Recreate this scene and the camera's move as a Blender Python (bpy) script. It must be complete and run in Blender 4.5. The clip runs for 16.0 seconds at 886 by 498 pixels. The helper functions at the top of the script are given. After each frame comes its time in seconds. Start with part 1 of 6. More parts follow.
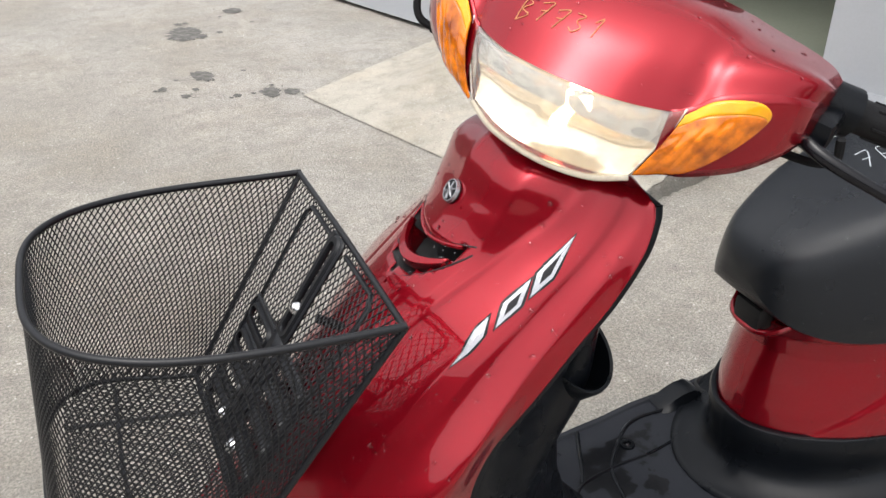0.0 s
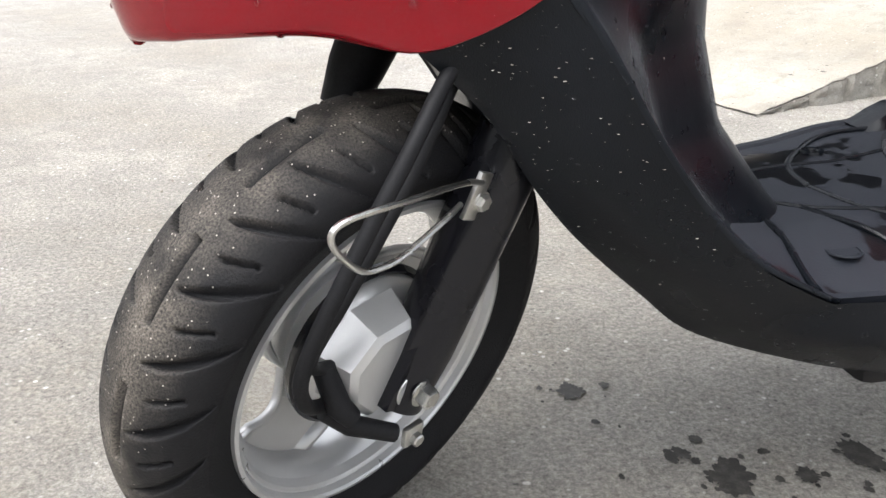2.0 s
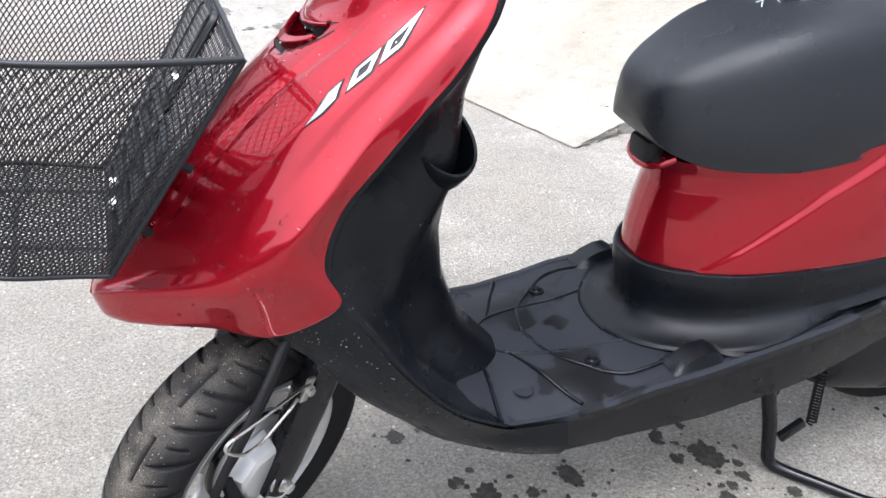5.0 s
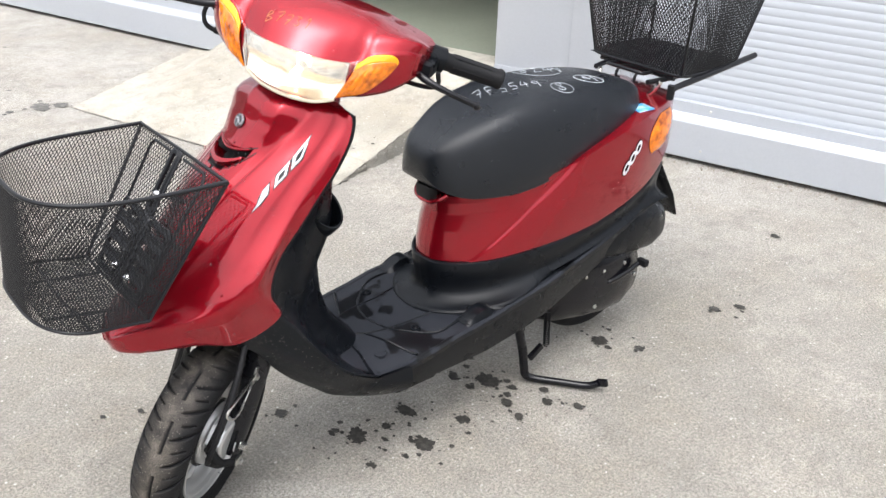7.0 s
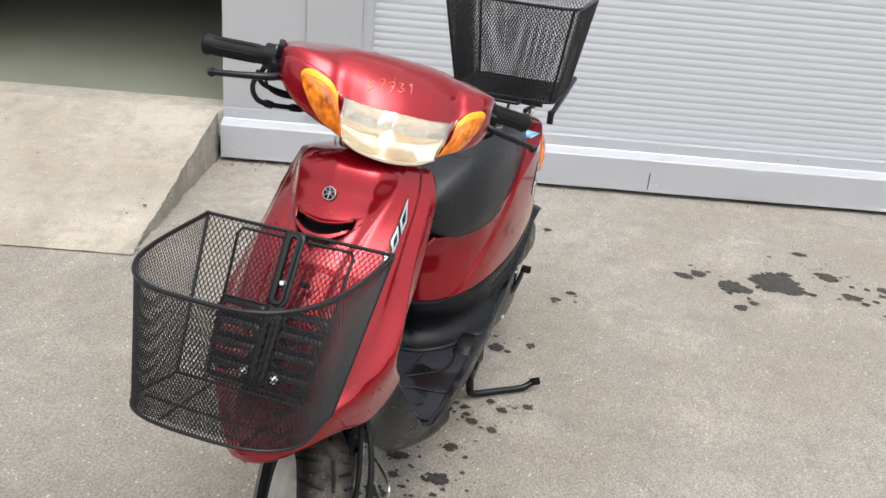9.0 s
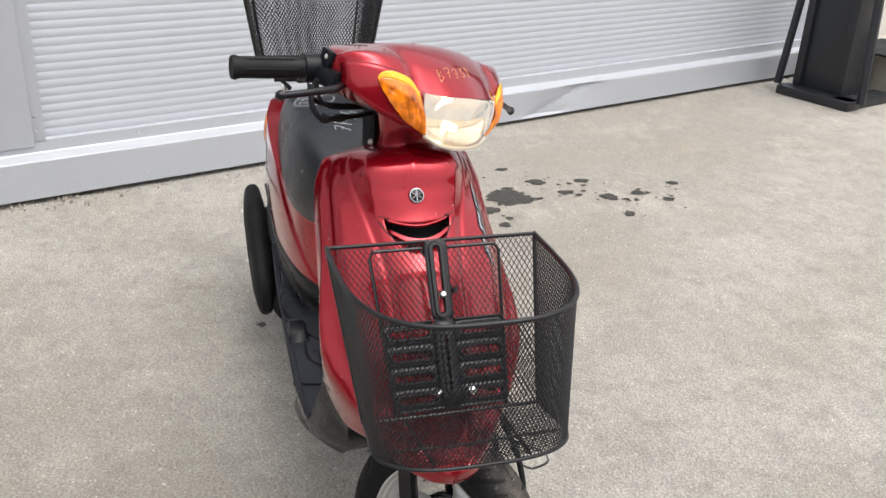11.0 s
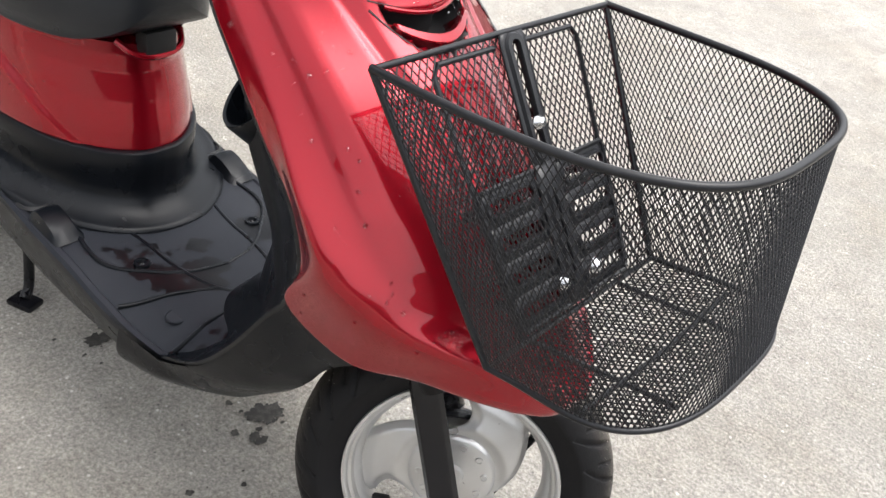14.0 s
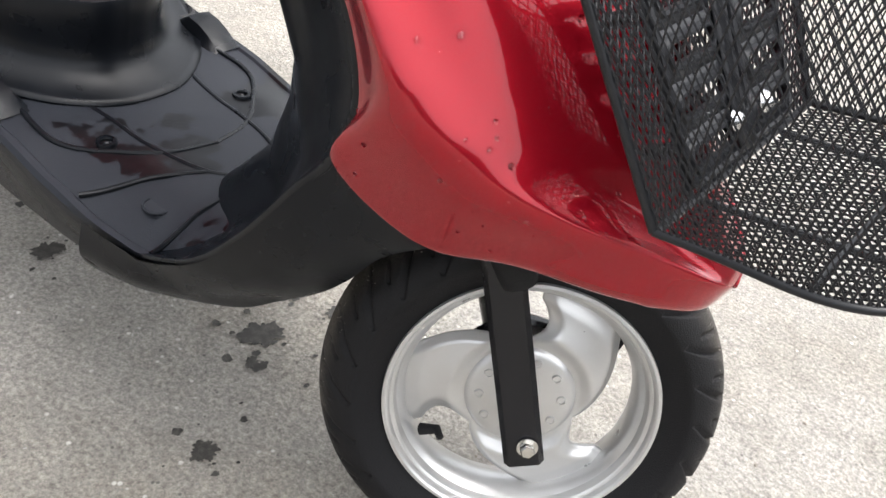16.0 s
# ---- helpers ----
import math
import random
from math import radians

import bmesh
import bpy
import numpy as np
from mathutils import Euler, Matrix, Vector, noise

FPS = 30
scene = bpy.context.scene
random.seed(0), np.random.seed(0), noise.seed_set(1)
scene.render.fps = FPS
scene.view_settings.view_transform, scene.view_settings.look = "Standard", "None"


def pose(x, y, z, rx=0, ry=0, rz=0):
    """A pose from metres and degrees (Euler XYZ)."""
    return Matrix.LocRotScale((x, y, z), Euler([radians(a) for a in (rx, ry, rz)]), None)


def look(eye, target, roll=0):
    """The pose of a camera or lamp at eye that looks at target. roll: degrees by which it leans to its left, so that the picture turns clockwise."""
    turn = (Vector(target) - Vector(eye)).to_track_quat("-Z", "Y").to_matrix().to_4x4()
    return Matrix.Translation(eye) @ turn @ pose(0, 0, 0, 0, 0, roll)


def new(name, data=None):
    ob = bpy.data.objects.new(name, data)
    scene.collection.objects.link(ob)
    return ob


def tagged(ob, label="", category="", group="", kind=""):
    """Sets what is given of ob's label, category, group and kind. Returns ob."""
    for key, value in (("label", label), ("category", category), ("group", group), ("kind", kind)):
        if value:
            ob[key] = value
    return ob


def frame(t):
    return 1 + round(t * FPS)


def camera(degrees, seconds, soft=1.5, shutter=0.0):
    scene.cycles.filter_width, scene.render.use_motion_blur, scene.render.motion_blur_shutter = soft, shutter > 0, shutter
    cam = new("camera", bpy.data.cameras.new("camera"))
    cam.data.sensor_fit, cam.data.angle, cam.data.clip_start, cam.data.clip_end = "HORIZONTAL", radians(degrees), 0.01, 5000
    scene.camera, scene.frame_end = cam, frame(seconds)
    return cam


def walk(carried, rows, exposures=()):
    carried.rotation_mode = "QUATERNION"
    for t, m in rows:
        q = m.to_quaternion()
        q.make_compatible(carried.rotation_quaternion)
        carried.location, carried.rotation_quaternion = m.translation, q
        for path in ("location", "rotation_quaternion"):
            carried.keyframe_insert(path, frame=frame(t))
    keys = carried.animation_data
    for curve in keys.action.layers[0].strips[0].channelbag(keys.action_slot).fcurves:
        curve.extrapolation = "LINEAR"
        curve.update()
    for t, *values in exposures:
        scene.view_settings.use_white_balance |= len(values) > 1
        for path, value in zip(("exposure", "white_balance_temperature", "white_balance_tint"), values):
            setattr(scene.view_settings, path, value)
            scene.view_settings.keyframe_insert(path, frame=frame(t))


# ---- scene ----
cam = camera(52.47, 16.0, soft=1.5)
EXPOSURES = [(0.0,0.88,6500,10),(0.5,0.96,6500,10),(1.0,1.44,6450,10),(1.5,1.60,6300,10),(2.0,1.57,6300,10),(3.5,1.57,6250,10),(4.0,1.60,6100,10),(5.0,1.60,5950,12),(7.5,1.18,6450,10),(8.5,0.94,6600,10),(9.5,0.90,6600,10),(12.0,1.10,6550,10),(12.5,1.22,6500,10),(13.5,1.34,6500,10),(14.5,1.60,6450,10),(15.5,1.74,6450,10),(16.0,1.74,6450,10)]
PATH = [
    (0, (0.277, 0.766, 1.203), (-0.415, -0.844, 0.239), 0.9),
    (0.5, (0.214, 0.772, 1.108), (-0.301, -0.869, 0.088), -0.4),
    (1, (0.17, 0.75, 0.96), (-0.282, -0.897, -0.081), -0.0),
    (1.5, (0.164, 0.72, 0.716), (-0.286, -0.995, -0.209), 0.4),
    (2, (0.159, 0.672, 0.547), (-0.264, -1.117, -0.241), 0.8),
    (2.5, (0.167, 0.652, 0.49), (-0.252, -1.171, -0.217), 1.2),
    (3, (0.171, 0.663, 0.501), (-0.269, -1.163, -0.188), 0.7),
    (3.5, (0.174, 0.671, 0.526), (-0.3, -1.128, -0.207), 0.1),
    (4, (0.157, 0.703, 0.65), (-0.36, -1.03, -0.205), 0.3),
    (4.5, (0.151, 0.803, 0.894), (-0.381, -0.877, -0.052), 0.6),
    (5, (0.15, 0.999, 1.039), (-0.441, -0.642, 0.06), 1.8),
    (5.2, (0.135, 1.1, 1.088), (-0.5, -0.519, 0.101), 2.1),
    (7.3, (0.772, 1.425, 1.384), (-0.461, 0.146, 0.466), 2.5),
    (7.5, (0.848, 1.361, 1.388), (-0.44, 0.135, 0.472), 2.9),
    (8, (1.075, 1.173, 1.41), (-0.372, 0.125, 0.512), 3.7),
    (8.5, (1.211, 0.919, 1.392), (-0.404, 0.099, 0.544), 4.3),
    (9, (1.281, 0.636, 1.389), (-0.459, 0.093, 0.566), 5.4),
    (9.5, (1.412, 0.368, 1.39), (-0.388, 0.12, 0.554), 4.8),
    (9.7, (1.453, 0.27, 1.402), (-0.362, 0.128, 0.572), 4.4),
    (11.8, (1.075, -0.636, 1.34), (-0.518, 0.24, 0.506), 1.4),
    (12, (1.001, -0.674, 1.341), (-0.549, 0.276, 0.507), 1.0),
    (12.5, (0.847, -0.743, 1.299), (-0.55, 0.403, 0.441), 4.0),
    (13, (0.703, -0.793, 1.253), (-0.488, 0.534, 0.349), 8.7),
    (13.5, (0.618, -0.772, 1.185), (-0.459, 0.592, 0.195), 9.6),
    (14, (0.507, -0.659, 1.065), (-0.466, 0.689, -0.047), 10.8),
    (14.5, (0.391, -0.55, 0.893), (-0.45, 0.805, -0.313), 13.7),
    (15, (0.329, -0.534, 0.78), (-0.494, 0.837, -0.421), 14.8),
    (15.5, (0.328, -0.547, 0.779), (-0.482, 0.83, -0.425), 14.2),
    (16, (0.328, -0.594, 0.842), (-0.481, 0.791, -0.353), 13.1),
]
walk(cam, [(t, look(eye, target, roll)) for t, eye, target, roll in PATH], EXPOSURES)

from mathutils.bvhtree import BVHTree

# ---- world, sun ----
world = bpy.data.worlds.new("world")
scene.world = world
world.use_nodes = True
wn, wl = world.node_tree.nodes, world.node_tree.links
sky = wn.new("ShaderNodeTexSky")
sky.sky_type, sky.sun_disc = "NISHITA", False
sky.sun_elevation, sky.sun_rotation = radians(70), radians(56)
sky.air_density, sky.dust_density, sky.ozone_density = 1.0, 6.0, 1.0
grey = wn.new("ShaderNodeHueSaturation")
grey.inputs["Saturation"].default_value = 0.22
wl.new(sky.outputs[0], grey.inputs["Color"])
wl.new(grey.outputs[0], wn["Background"].inputs["Color"])
wn["Background"].inputs["Strength"].default_value = 0.15
sun = new("sun", bpy.data.lights.new("sun", "SUN"))
sun.data.energy, sun.data.angle, sun.data.color = 0.5, radians(150), (1.0, 0.99, 0.975)
sun.matrix_world = look((1.2, 0.8, 4.0), (0, 0, 0))


# ---- materials ----
def material(name, color, rough=0.5, metal=0.0, coat=0.0, grain=0.0, grain_size=300.0, bump=0.0, blotch=0.0, blotch_size=8.0,
             blotch_color=None, rough_var=0.0, transmission=0.0, ior=1.45, emit=None, emit_strength=0.0, coat_rough=0.03, spec=0.5):
    m = bpy.data.materials.new(name)
    m.use_nodes = True
    nt = m.node_tree
    n, l = nt.nodes, nt.links
    b = n["Principled BSDF"]
    b.inputs["Roughness"].default_value, b.inputs["Metallic"].default_value = rough, metal
    b.inputs["Coat Weight"].default_value, b.inputs["Coat Roughness"].default_value = coat, coat_rough
    b.inputs["Transmission Weight"].default_value, b.inputs["IOR"].default_value = transmission, ior
    b.inputs["Base Color"].default_value = (*color, 1)
    b.inputs["Specular IOR Level"].default_value = spec
    if emit:
        b.inputs["Emission Color"].default_value, b.inputs["Emission Strength"].default_value = (*emit, 1), emit_strength
    where = n.new("ShaderNodeTexCoord").outputs["Object"]

    def noise_node(scale, detail=4.0):
        t = n.new("ShaderNodeTexNoise")
        t.inputs["Scale"].default_value, t.inputs["Detail"].default_value = scale, detail
        l.new(where, t.inputs["Vector"])
        return t.outputs["Fac"]

    def ramp(fac, lo, hi, a=0.0, c=1.0):
        r = n.new("ShaderNodeMapRange")
        for k, v in zip(("From Min", "From Max", "To Min", "To Max"), (lo, hi, a, c)):
            r.inputs[k].default_value = v
        l.new(fac, r.inputs["Value"])
        return r.outputs[0]

    def mix(fac, a, c):
        x = n.new("ShaderNodeMix")
        x.data_type = "RGBA"
        l.new(fac, x.inputs["Factor"])
        for k, v in ((6, a), (7, c)):
            if isinstance(v, tuple):
                x.inputs[k].default_value = (*v, 1)
            else:
                l.new(v, x.inputs[k])
        return x.outputs[2]

    out = None
    if blotch:
        other = blotch_color or tuple(c * 0.6 for c in color)
        out = mix(ramp(noise_node(blotch_size, 6.0), 0.42, 0.72, 0.0, blotch), color, other)
    if grain:
        g = ramp(noise_node(grain_size, 3.0), 0.3, 0.7)
        dark = tuple(c * (1 - grain) for c in color)
        if out is None:
            out = mix(g, dark, tuple(min(1, c * (1 + grain)) for c in color))
        else:
            k = n.new("ShaderNodeMix")
            k.data_type, k.blend_type = "RGBA", "MULTIPLY"
            k.inputs["Factor"].default_value = 1.0
            l.new(out, k.inputs[6])
            l.new(mix(g, (1 - grain,) * 3, (1.0,) * 3), k.inputs[7])
            out = k.outputs[2]
    if out is not None:
        l.new(out, b.inputs["Base Color"])
    if rough_var:
        l.new(ramp(noise_node(blotch_size * 1.7, 5.0), 0.3, 0.7, max(0.02, rough - rough_var), min(1, rough + rough_var)), b.inputs["Roughness"])
    if bump:
        k = n.new("ShaderNodeBump")
        k.inputs["Strength"].default_value, k.inputs["Distance"].default_value = bump, 0.002
        l.new(noise_node(grain_size, 2.0), k.inputs["Height"])
        l.new(k.outputs[0], b.inputs["Normal"])
    return m


RED = material("red_paint", (0.300, 0.0032, 0.012), rough=0.25, metal=0.62, spec=0.2, coat=1.0, grain=0.05, grain_size=2500, blotch=0.10, blotch_size=5, coat_rough=0.004)
RED.node_tree.nodes["Principled BSDF"].inputs["Coat IOR"].default_value = 1.40
BLACK = material("black_plastic", (0.0040, 0.005, 0.0070), spec=0.24, rough=0.31, grain=0.2, grain_size=900, bump=0.12, blotch=0.5, blotch_size=9,
                 blotch_color=(0.009, 0.011, 0.0145), rough_var=0.10)
GLOSS_BLACK = material("black_enamel", (0.006, 0.006, 0.008), spec=0.3, rough=0.25, coat=0.15, grain=0.15, grain_size=600, rough_var=0.08)
VINYL = material("seat_vinyl", (0.0055, 0.0072, 0.0105), spec=0.5, rough=0.31, grain=0.15, grain_size=1800, bump=0.25, rough_var=0.06)
RUBBER = material("rubber", (0.008, 0.008, 0.009), spec=0.25, rough=0.62, grain=0.2, grain_size=500, bump=0.15, rough_var=0.1)
SILVER = material("silver_wheel_paint", (0.56, 0.56, 0.555), rough=0.34, metal=0.65, grain=0.06, grain_size=1500, blotch=0.35, blotch_size=14,
                  blotch_color=(0.38, 0.37, 0.35), rough_var=0.08)
STEEL = material("zinc_steel", (0.62, 0.61, 0.58), rough=0.28, metal=1.0, grain=0.1, grain_size=800, rough_var=0.1)
WIRE = material("black_coated_wire", (0.0085, 0.009, 0.011), spec=0.4, rough=0.36, grain=0.2, grain_size=700)
AMBER = material("amber_lens", (0.95, 0.24, 0.003), rough=0.10, coat=0.6, grain=0.25, grain_size=90, bump=0.5, blotch=0.95, blotch_size=46,
                 blotch_color=(0.20, 0.028, 0.001))
AMBER_PALE = material("yellow_amber_lens", (1.0, 0.42, 0.006), rough=0.12, coat=0.4, grain=0.15, grain_size=90, bump=0.4, blotch=0.6, blotch_size=30,
                      blotch_color=(1.0, 0.56, 0.02))
BADGE_SILVER = material("badge_silver", (0.40, 0.40, 0.42), rough=0.26, metal=0.75, grain=0.05, grain_size=900)
CHROME = material("chrome_badge", (0.75, 0.75, 0.76), rough=0.18, metal=1.0, grain=0.04, grain_size=900)
DARK = material("dark_recess", (0.008, 0.008, 0.009), rough=0.6, grain=0.2, grain_size=300)


# ---- shaping helpers ----
def cr(points, count):
    """A smooth curve through the points, in count samples."""
    p = [Vector(q) for q in points]
    p = [2 * p[0] - p[1], *p, 2 * p[-1] - p[-2]]
    out = []
    for k in range(count):
        s = k / (count - 1) * (len(p) - 3)
        i = min(int(s), len(p) - 4)
        f = s - i
        a, b, c, d = p[i : i + 4]
        out.append(0.5 * ((2 * b) + (c - a) * f + (2 * a - 5 * b + 4 * c - d) * f * f + (3 * b - a - 3 * c + d) * f**3))
    return out


def lerp(table, x):
    """A value from rows of (x, value ...), straight between them."""
    xs = [r[0] for r in table]
    vals = [np.interp(x, xs, [r[k] for r in table]) for k in range(1, len(table[0]))]
    return vals[0] if len(vals) == 1 else vals


def skin(rows, around=False, ends=False, bm=None):
    """A surface over rows of points of one length; around closes every row, ends fills the first and last."""
    bm = bm or bmesh.new()
    grid = [[bm.verts.new(p) for p in row] for row in rows]
    n = len(rows[0])
    for a, b in zip(grid, grid[1:]):
        for k in range(n if around else n - 1):
            bm.faces.new((a[k], a[(k + 1) % n], b[(k + 1) % n], b[k]))
    if ends:
        bm.faces.new(grid[0][::-1])
        bm.faces.new(grid[-1])
    return bm


def tube(points, r, sides=10, bm=None, ends=True, count=0):
    """A round bar along points; r is one radius or one for each point."""
    p = cr(points, count) if count else [Vector(q) for q in points]
    rs = [r] * len(p) if isinstance(r, (int, float)) else [float(np.interp(k / (len(p) - 1), np.linspace(0, 1, len(r)), r)) for k in range(len(p))]
    up = Vector((0.3, 0.2, 1)).normalized()
    rows, side = [], None
    for k, q in enumerate(p):
        t = (p[min(k + 1, len(p) - 1)] - p[max(k - 1, 0)]).normalized()
        side = (side - t * side.dot(t)).normalized() if side else t.cross(up if abs(t.dot(up)) < 0.95 else Vector((1, 0, 0))).normalized()
        over = t.cross(side)
        rows.append([q + rs[k] * (math.cos(a) * side + math.sin(a) * over) for a in np.linspace(0, 2 * math.pi, sides, endpoint=False)])
    return skin(rows, True, ends, bm)


def lathe(profile, centre, axis=(0, 1, 0), sides=48, bm=None, around_profile=False):
    """Turns rows of (radius, along) about an axis through centre."""
    c, w = Vector(centre), Vector(axis).normalized()
    u = w.cross(Vector((0, 0, 1)) if abs(w.z) < 0.9 else Vector((1, 0, 0))).normalized()
    v = w.cross(u)
    rows = [[c + w * h + r * (math.cos(a) * u + math.sin(a) * v) for a in np.linspace(0, 2 * math.pi, sides, endpoint=False)] for r, h in profile]
    if around_profile:
        rows.append(rows[0])
    bm = skin(rows, True, False, bm)
    bmesh.ops.remove_doubles(bm, verts=bm.verts, dist=1e-6)
    return bm


def block(size, m=None, bevel=0.003, bm=None):
    """A box with rounded edges at the pose m."""
    own = bmesh.new()
    bmesh.ops.create_cube(own, size=1.0, matrix=Matrix.Diagonal((*size, 1)))
    if bevel:
        bmesh.ops.bevel(own, geom=own.edges[:], offset=min(bevel, 0.45 * min(size)), segments=2, profile=0.6, affect="EDGES")
    own.transform(m or Matrix())
    if bm is None:
        return own
    data = bpy.data.meshes.new("tmp")
    own.to_mesh(data)
    own.free()
    bm.from_mesh(data)
    bpy.data.meshes.remove(data)
    return bm


def bolt(centre, axis, r=0.006, length=0.006, washer=0.0, bm=None):
    """A hexagon head with a domed top."""
    c, w = Vector(centre), Vector(axis).normalized()
    bm = bm or bmesh.new()
    if washer:
        lathe([(0, 0), (washer, 0), (washer, 0.0015), (0, 0.0015)], c, w, 18, bm)
    lathe([(r, 0), (r, length * 0.8), (r * 0.8, length), (0, length)], c, w, 6, bm)
    return bm


def part(name, bm, mat, parent=None, label="", m=None, smooth=True, thick=0.0, sharp=40):
    if m is not None:
        bm.transform(m)
    if not thick:
        bmesh.ops.recalc_face_normals(bm, faces=bm.faces)
    data = bpy.data.meshes.new(name)
    bm.to_mesh(data)
    bm.free()
    data.materials.append(mat)
    if smooth:
        data.shade_smooth()
        data.set_sharp_from_angle(angle=radians(sharp))
    ob = new(name, data)
    ob.parent = parent
    if thick:
        mod = ob.modifiers.new("thickness", "SOLIDIFY")
        mod.thickness, mod.offset = thick, -1.0
    if label:
        ob["label"] = label
    return ob


def from_arrays(name, verts, faces, mat, parent=None, kind=""):
    data = bpy.data.meshes.new(name)
    data.from_pydata(verts.tolist(), [], faces.tolist())
    data.update()
    data.materials.append(mat)
    ob = new(name, data)
    ob.parent = parent
    if kind:
        ob["kind"] = kind
    return ob


def mirrored(p):
    return Vector((p[0], -p[1], p[2]))


def both(half):
    """A row from the left edge over the middle to the other edge; half runs from the middle (y = 0) outwards."""
    return [mirrored(p) for p in half[:0:-1]] + list(half)


def smoothstep(a, b, x):
    t = min(1.0, max(0.0, (x - a) / (b - a)))
    return t * t * (3 - 2 * t)


# ---- ground, ramp, building ----
def concrete(name, light, dark, grit=0.25, scale=1.0):
    """Cast concrete: broad stains, mottling, fine grit with pale chips and pores."""
    m = bpy.data.materials.new(name)
    m.use_nodes = True
    n, l = m.node_tree.nodes, m.node_tree.links
    b = n["Principled BSDF"]
    b.inputs["Roughness"].default_value = 0.85
    where = n.new("ShaderNodeTexCoord").outputs["Object"]

    def noise_node(s, detail, rough=0.6):
        t = n.new("ShaderNodeTexNoise")
        t.inputs["Scale"].default_value, t.inputs["Detail"].default_value, t.inputs["Roughness"].default_value = s * scale, detail, rough
        l.new(where, t.inputs["Vector"])
        return t.outputs["Fac"]

    def span(v, lo, hi, a, c):
        r = n.new("ShaderNodeMapRange")
        for k, x in zip(("From Min", "From Max", "To Min", "To Max"), (lo, hi, a, c)):
            r.inputs[k].default_value = x
        l.new(v, r.inputs["Value"])
        return r.outputs[0]

    def blend(fac, a, c, kind="MIX"):
        x = n.new("ShaderNodeMix")
        x.data_type, x.blend_type = "RGBA", kind
        if isinstance(fac, float):
            x.inputs["Factor"].default_value = fac
        else:
            l.new(fac, x.inputs["Factor"])
        for k, v in ((6, a), (7, c)):
            if isinstance(v, tuple):
                x.inputs[k].default_value = (*v, 1)
            else:
                l.new(v, x.inputs[k])
        return x.outputs[2]

    col = blend(span(noise_node(0.9, 6), 0.40, 0.62, 0, 1), light, dark)
    col = blend(span(noise_node(0.33, 4), 0.42, 0.62, 0, 0.8), col, tuple(c * k for c, k in zip(dark, (0.93, 0.90, 0.87))))
    col = blend(span(noise_node(2.3, 7, 0.7), 0.50, 0.64, 0, 0.7), col, tuple(c * k for c, k in zip(light, (1.06, 1.04, 1.0))))
    col = blend(span(noise_node(1.7, 7, 0.72), 0.47, 0.62, 0, 0.55), col, tuple(c * k for c, k in zip(dark, (0.94, 0.87, 0.77))))
    col = blend(span(noise_node(5.5, 6), 0.45, 0.75, 0, 0.45), col, tuple(c * 0.78 for c in dark))
    col = blend(span(noise_node(11, 8, 0.75), 0.50, 0.66, 0, 0.55), col, tuple(c * k for c, k in zip(dark, (0.74, 0.71, 0.67))))
    col = blend(span(noise_node(34, 5, 0.75), 0.40, 0.60, 0, 0.75 * grit), col, tuple(c * 0.72 for c in dark))
    fine = noise_node(150, 8, 0.85)
    col = blend(span(fine, 0.40, 0.60, 0, 1), blend(1.0, col, (1 - grit,) * 3, "MULTIPLY"), blend(1.0, col, (1 + 0.35 * grit,) * 3, "MULTIPLY"))
    for cell, size, part_of, tone, most in ((70, 0.24, 0.56, (0.74, 0.72, 0.68), 0.85), (190, 0.30, 0.53, (0.66, 0.64, 0.6), 0.6), (80, 0.20, 0.54, tuple(c * 0.30 for c in dark), 0.85), (190, 0.30, 0.50, tuple(c * 0.4 for c in dark), 0.7)):
        v = n.new("ShaderNodeTexVoronoi")
        v.inputs["Scale"].default_value = cell * scale
        l.new(where, v.inputs["Vector"])
        few = n.new("ShaderNodeMath")
        few.operation = "MULTIPLY"
        l.new(span(v.outputs["Distance"], size * 0.6, size, 1, 0), few.inputs[0])
        l.new(span(noise_node(cell * 0.41, 2), part_of, part_of + 0.06, 0, most), few.inputs[1])
        col = blend(few.outputs[0], col, tone)
    # small stones, each of its own tone
    for cell, lo_, hi_ in ((210, 0.62, 1.26), (420, 0.72, 1.22)):
        chips = n.new("ShaderNodeTexVoronoi")
        chips.inputs["Scale"].default_value = cell * scale
        l.new(where, chips.inputs["Vector"])
        tone = n.new("ShaderNodeSeparateColor")
        l.new(chips.outputs["Color"], tone.inputs[0])
        grey_ = n.new("ShaderNodeCombineColor")
        v_ = span(tone.outputs[0], 0.0, 1.0, 1 + (lo_ - 1) * grit * 0.6, 1 + (hi_ - 1) * grit * 0.6)
        for c_ in range(3):
            l.new(v_, grey_.inputs[c_])
        col = blend(1.0, col, grey_.outputs[0], "MULTIPLY")
    l.new(col, b.inputs["Base Color"])
    k = n.new("ShaderNodeBump")
    k.inputs["Strength"].default_value, k.inputs["Distance"].default_value = 1.0, 0.006
    peb = n.new("ShaderNodeTexVoronoi")
    peb.inputs["Scale"].default_value = 120 * scale
    l.new(where, peb.inputs["Vector"])
    rise = n.new("ShaderNodeMath")
    rise.operation = "MULTIPLY_ADD"
    l.new(span(peb.outputs["Distance"], 0.0, 0.7, 0.5 * grit, 0.0), rise.inputs[0])
    rise.inputs[1].default_value = 1.6
    l.new(fine, rise.inputs[2])
    l.new(rise.outputs[0], k.inputs["Height"])
    l.new(k.outputs[0], b.inputs["Normal"])
    return m


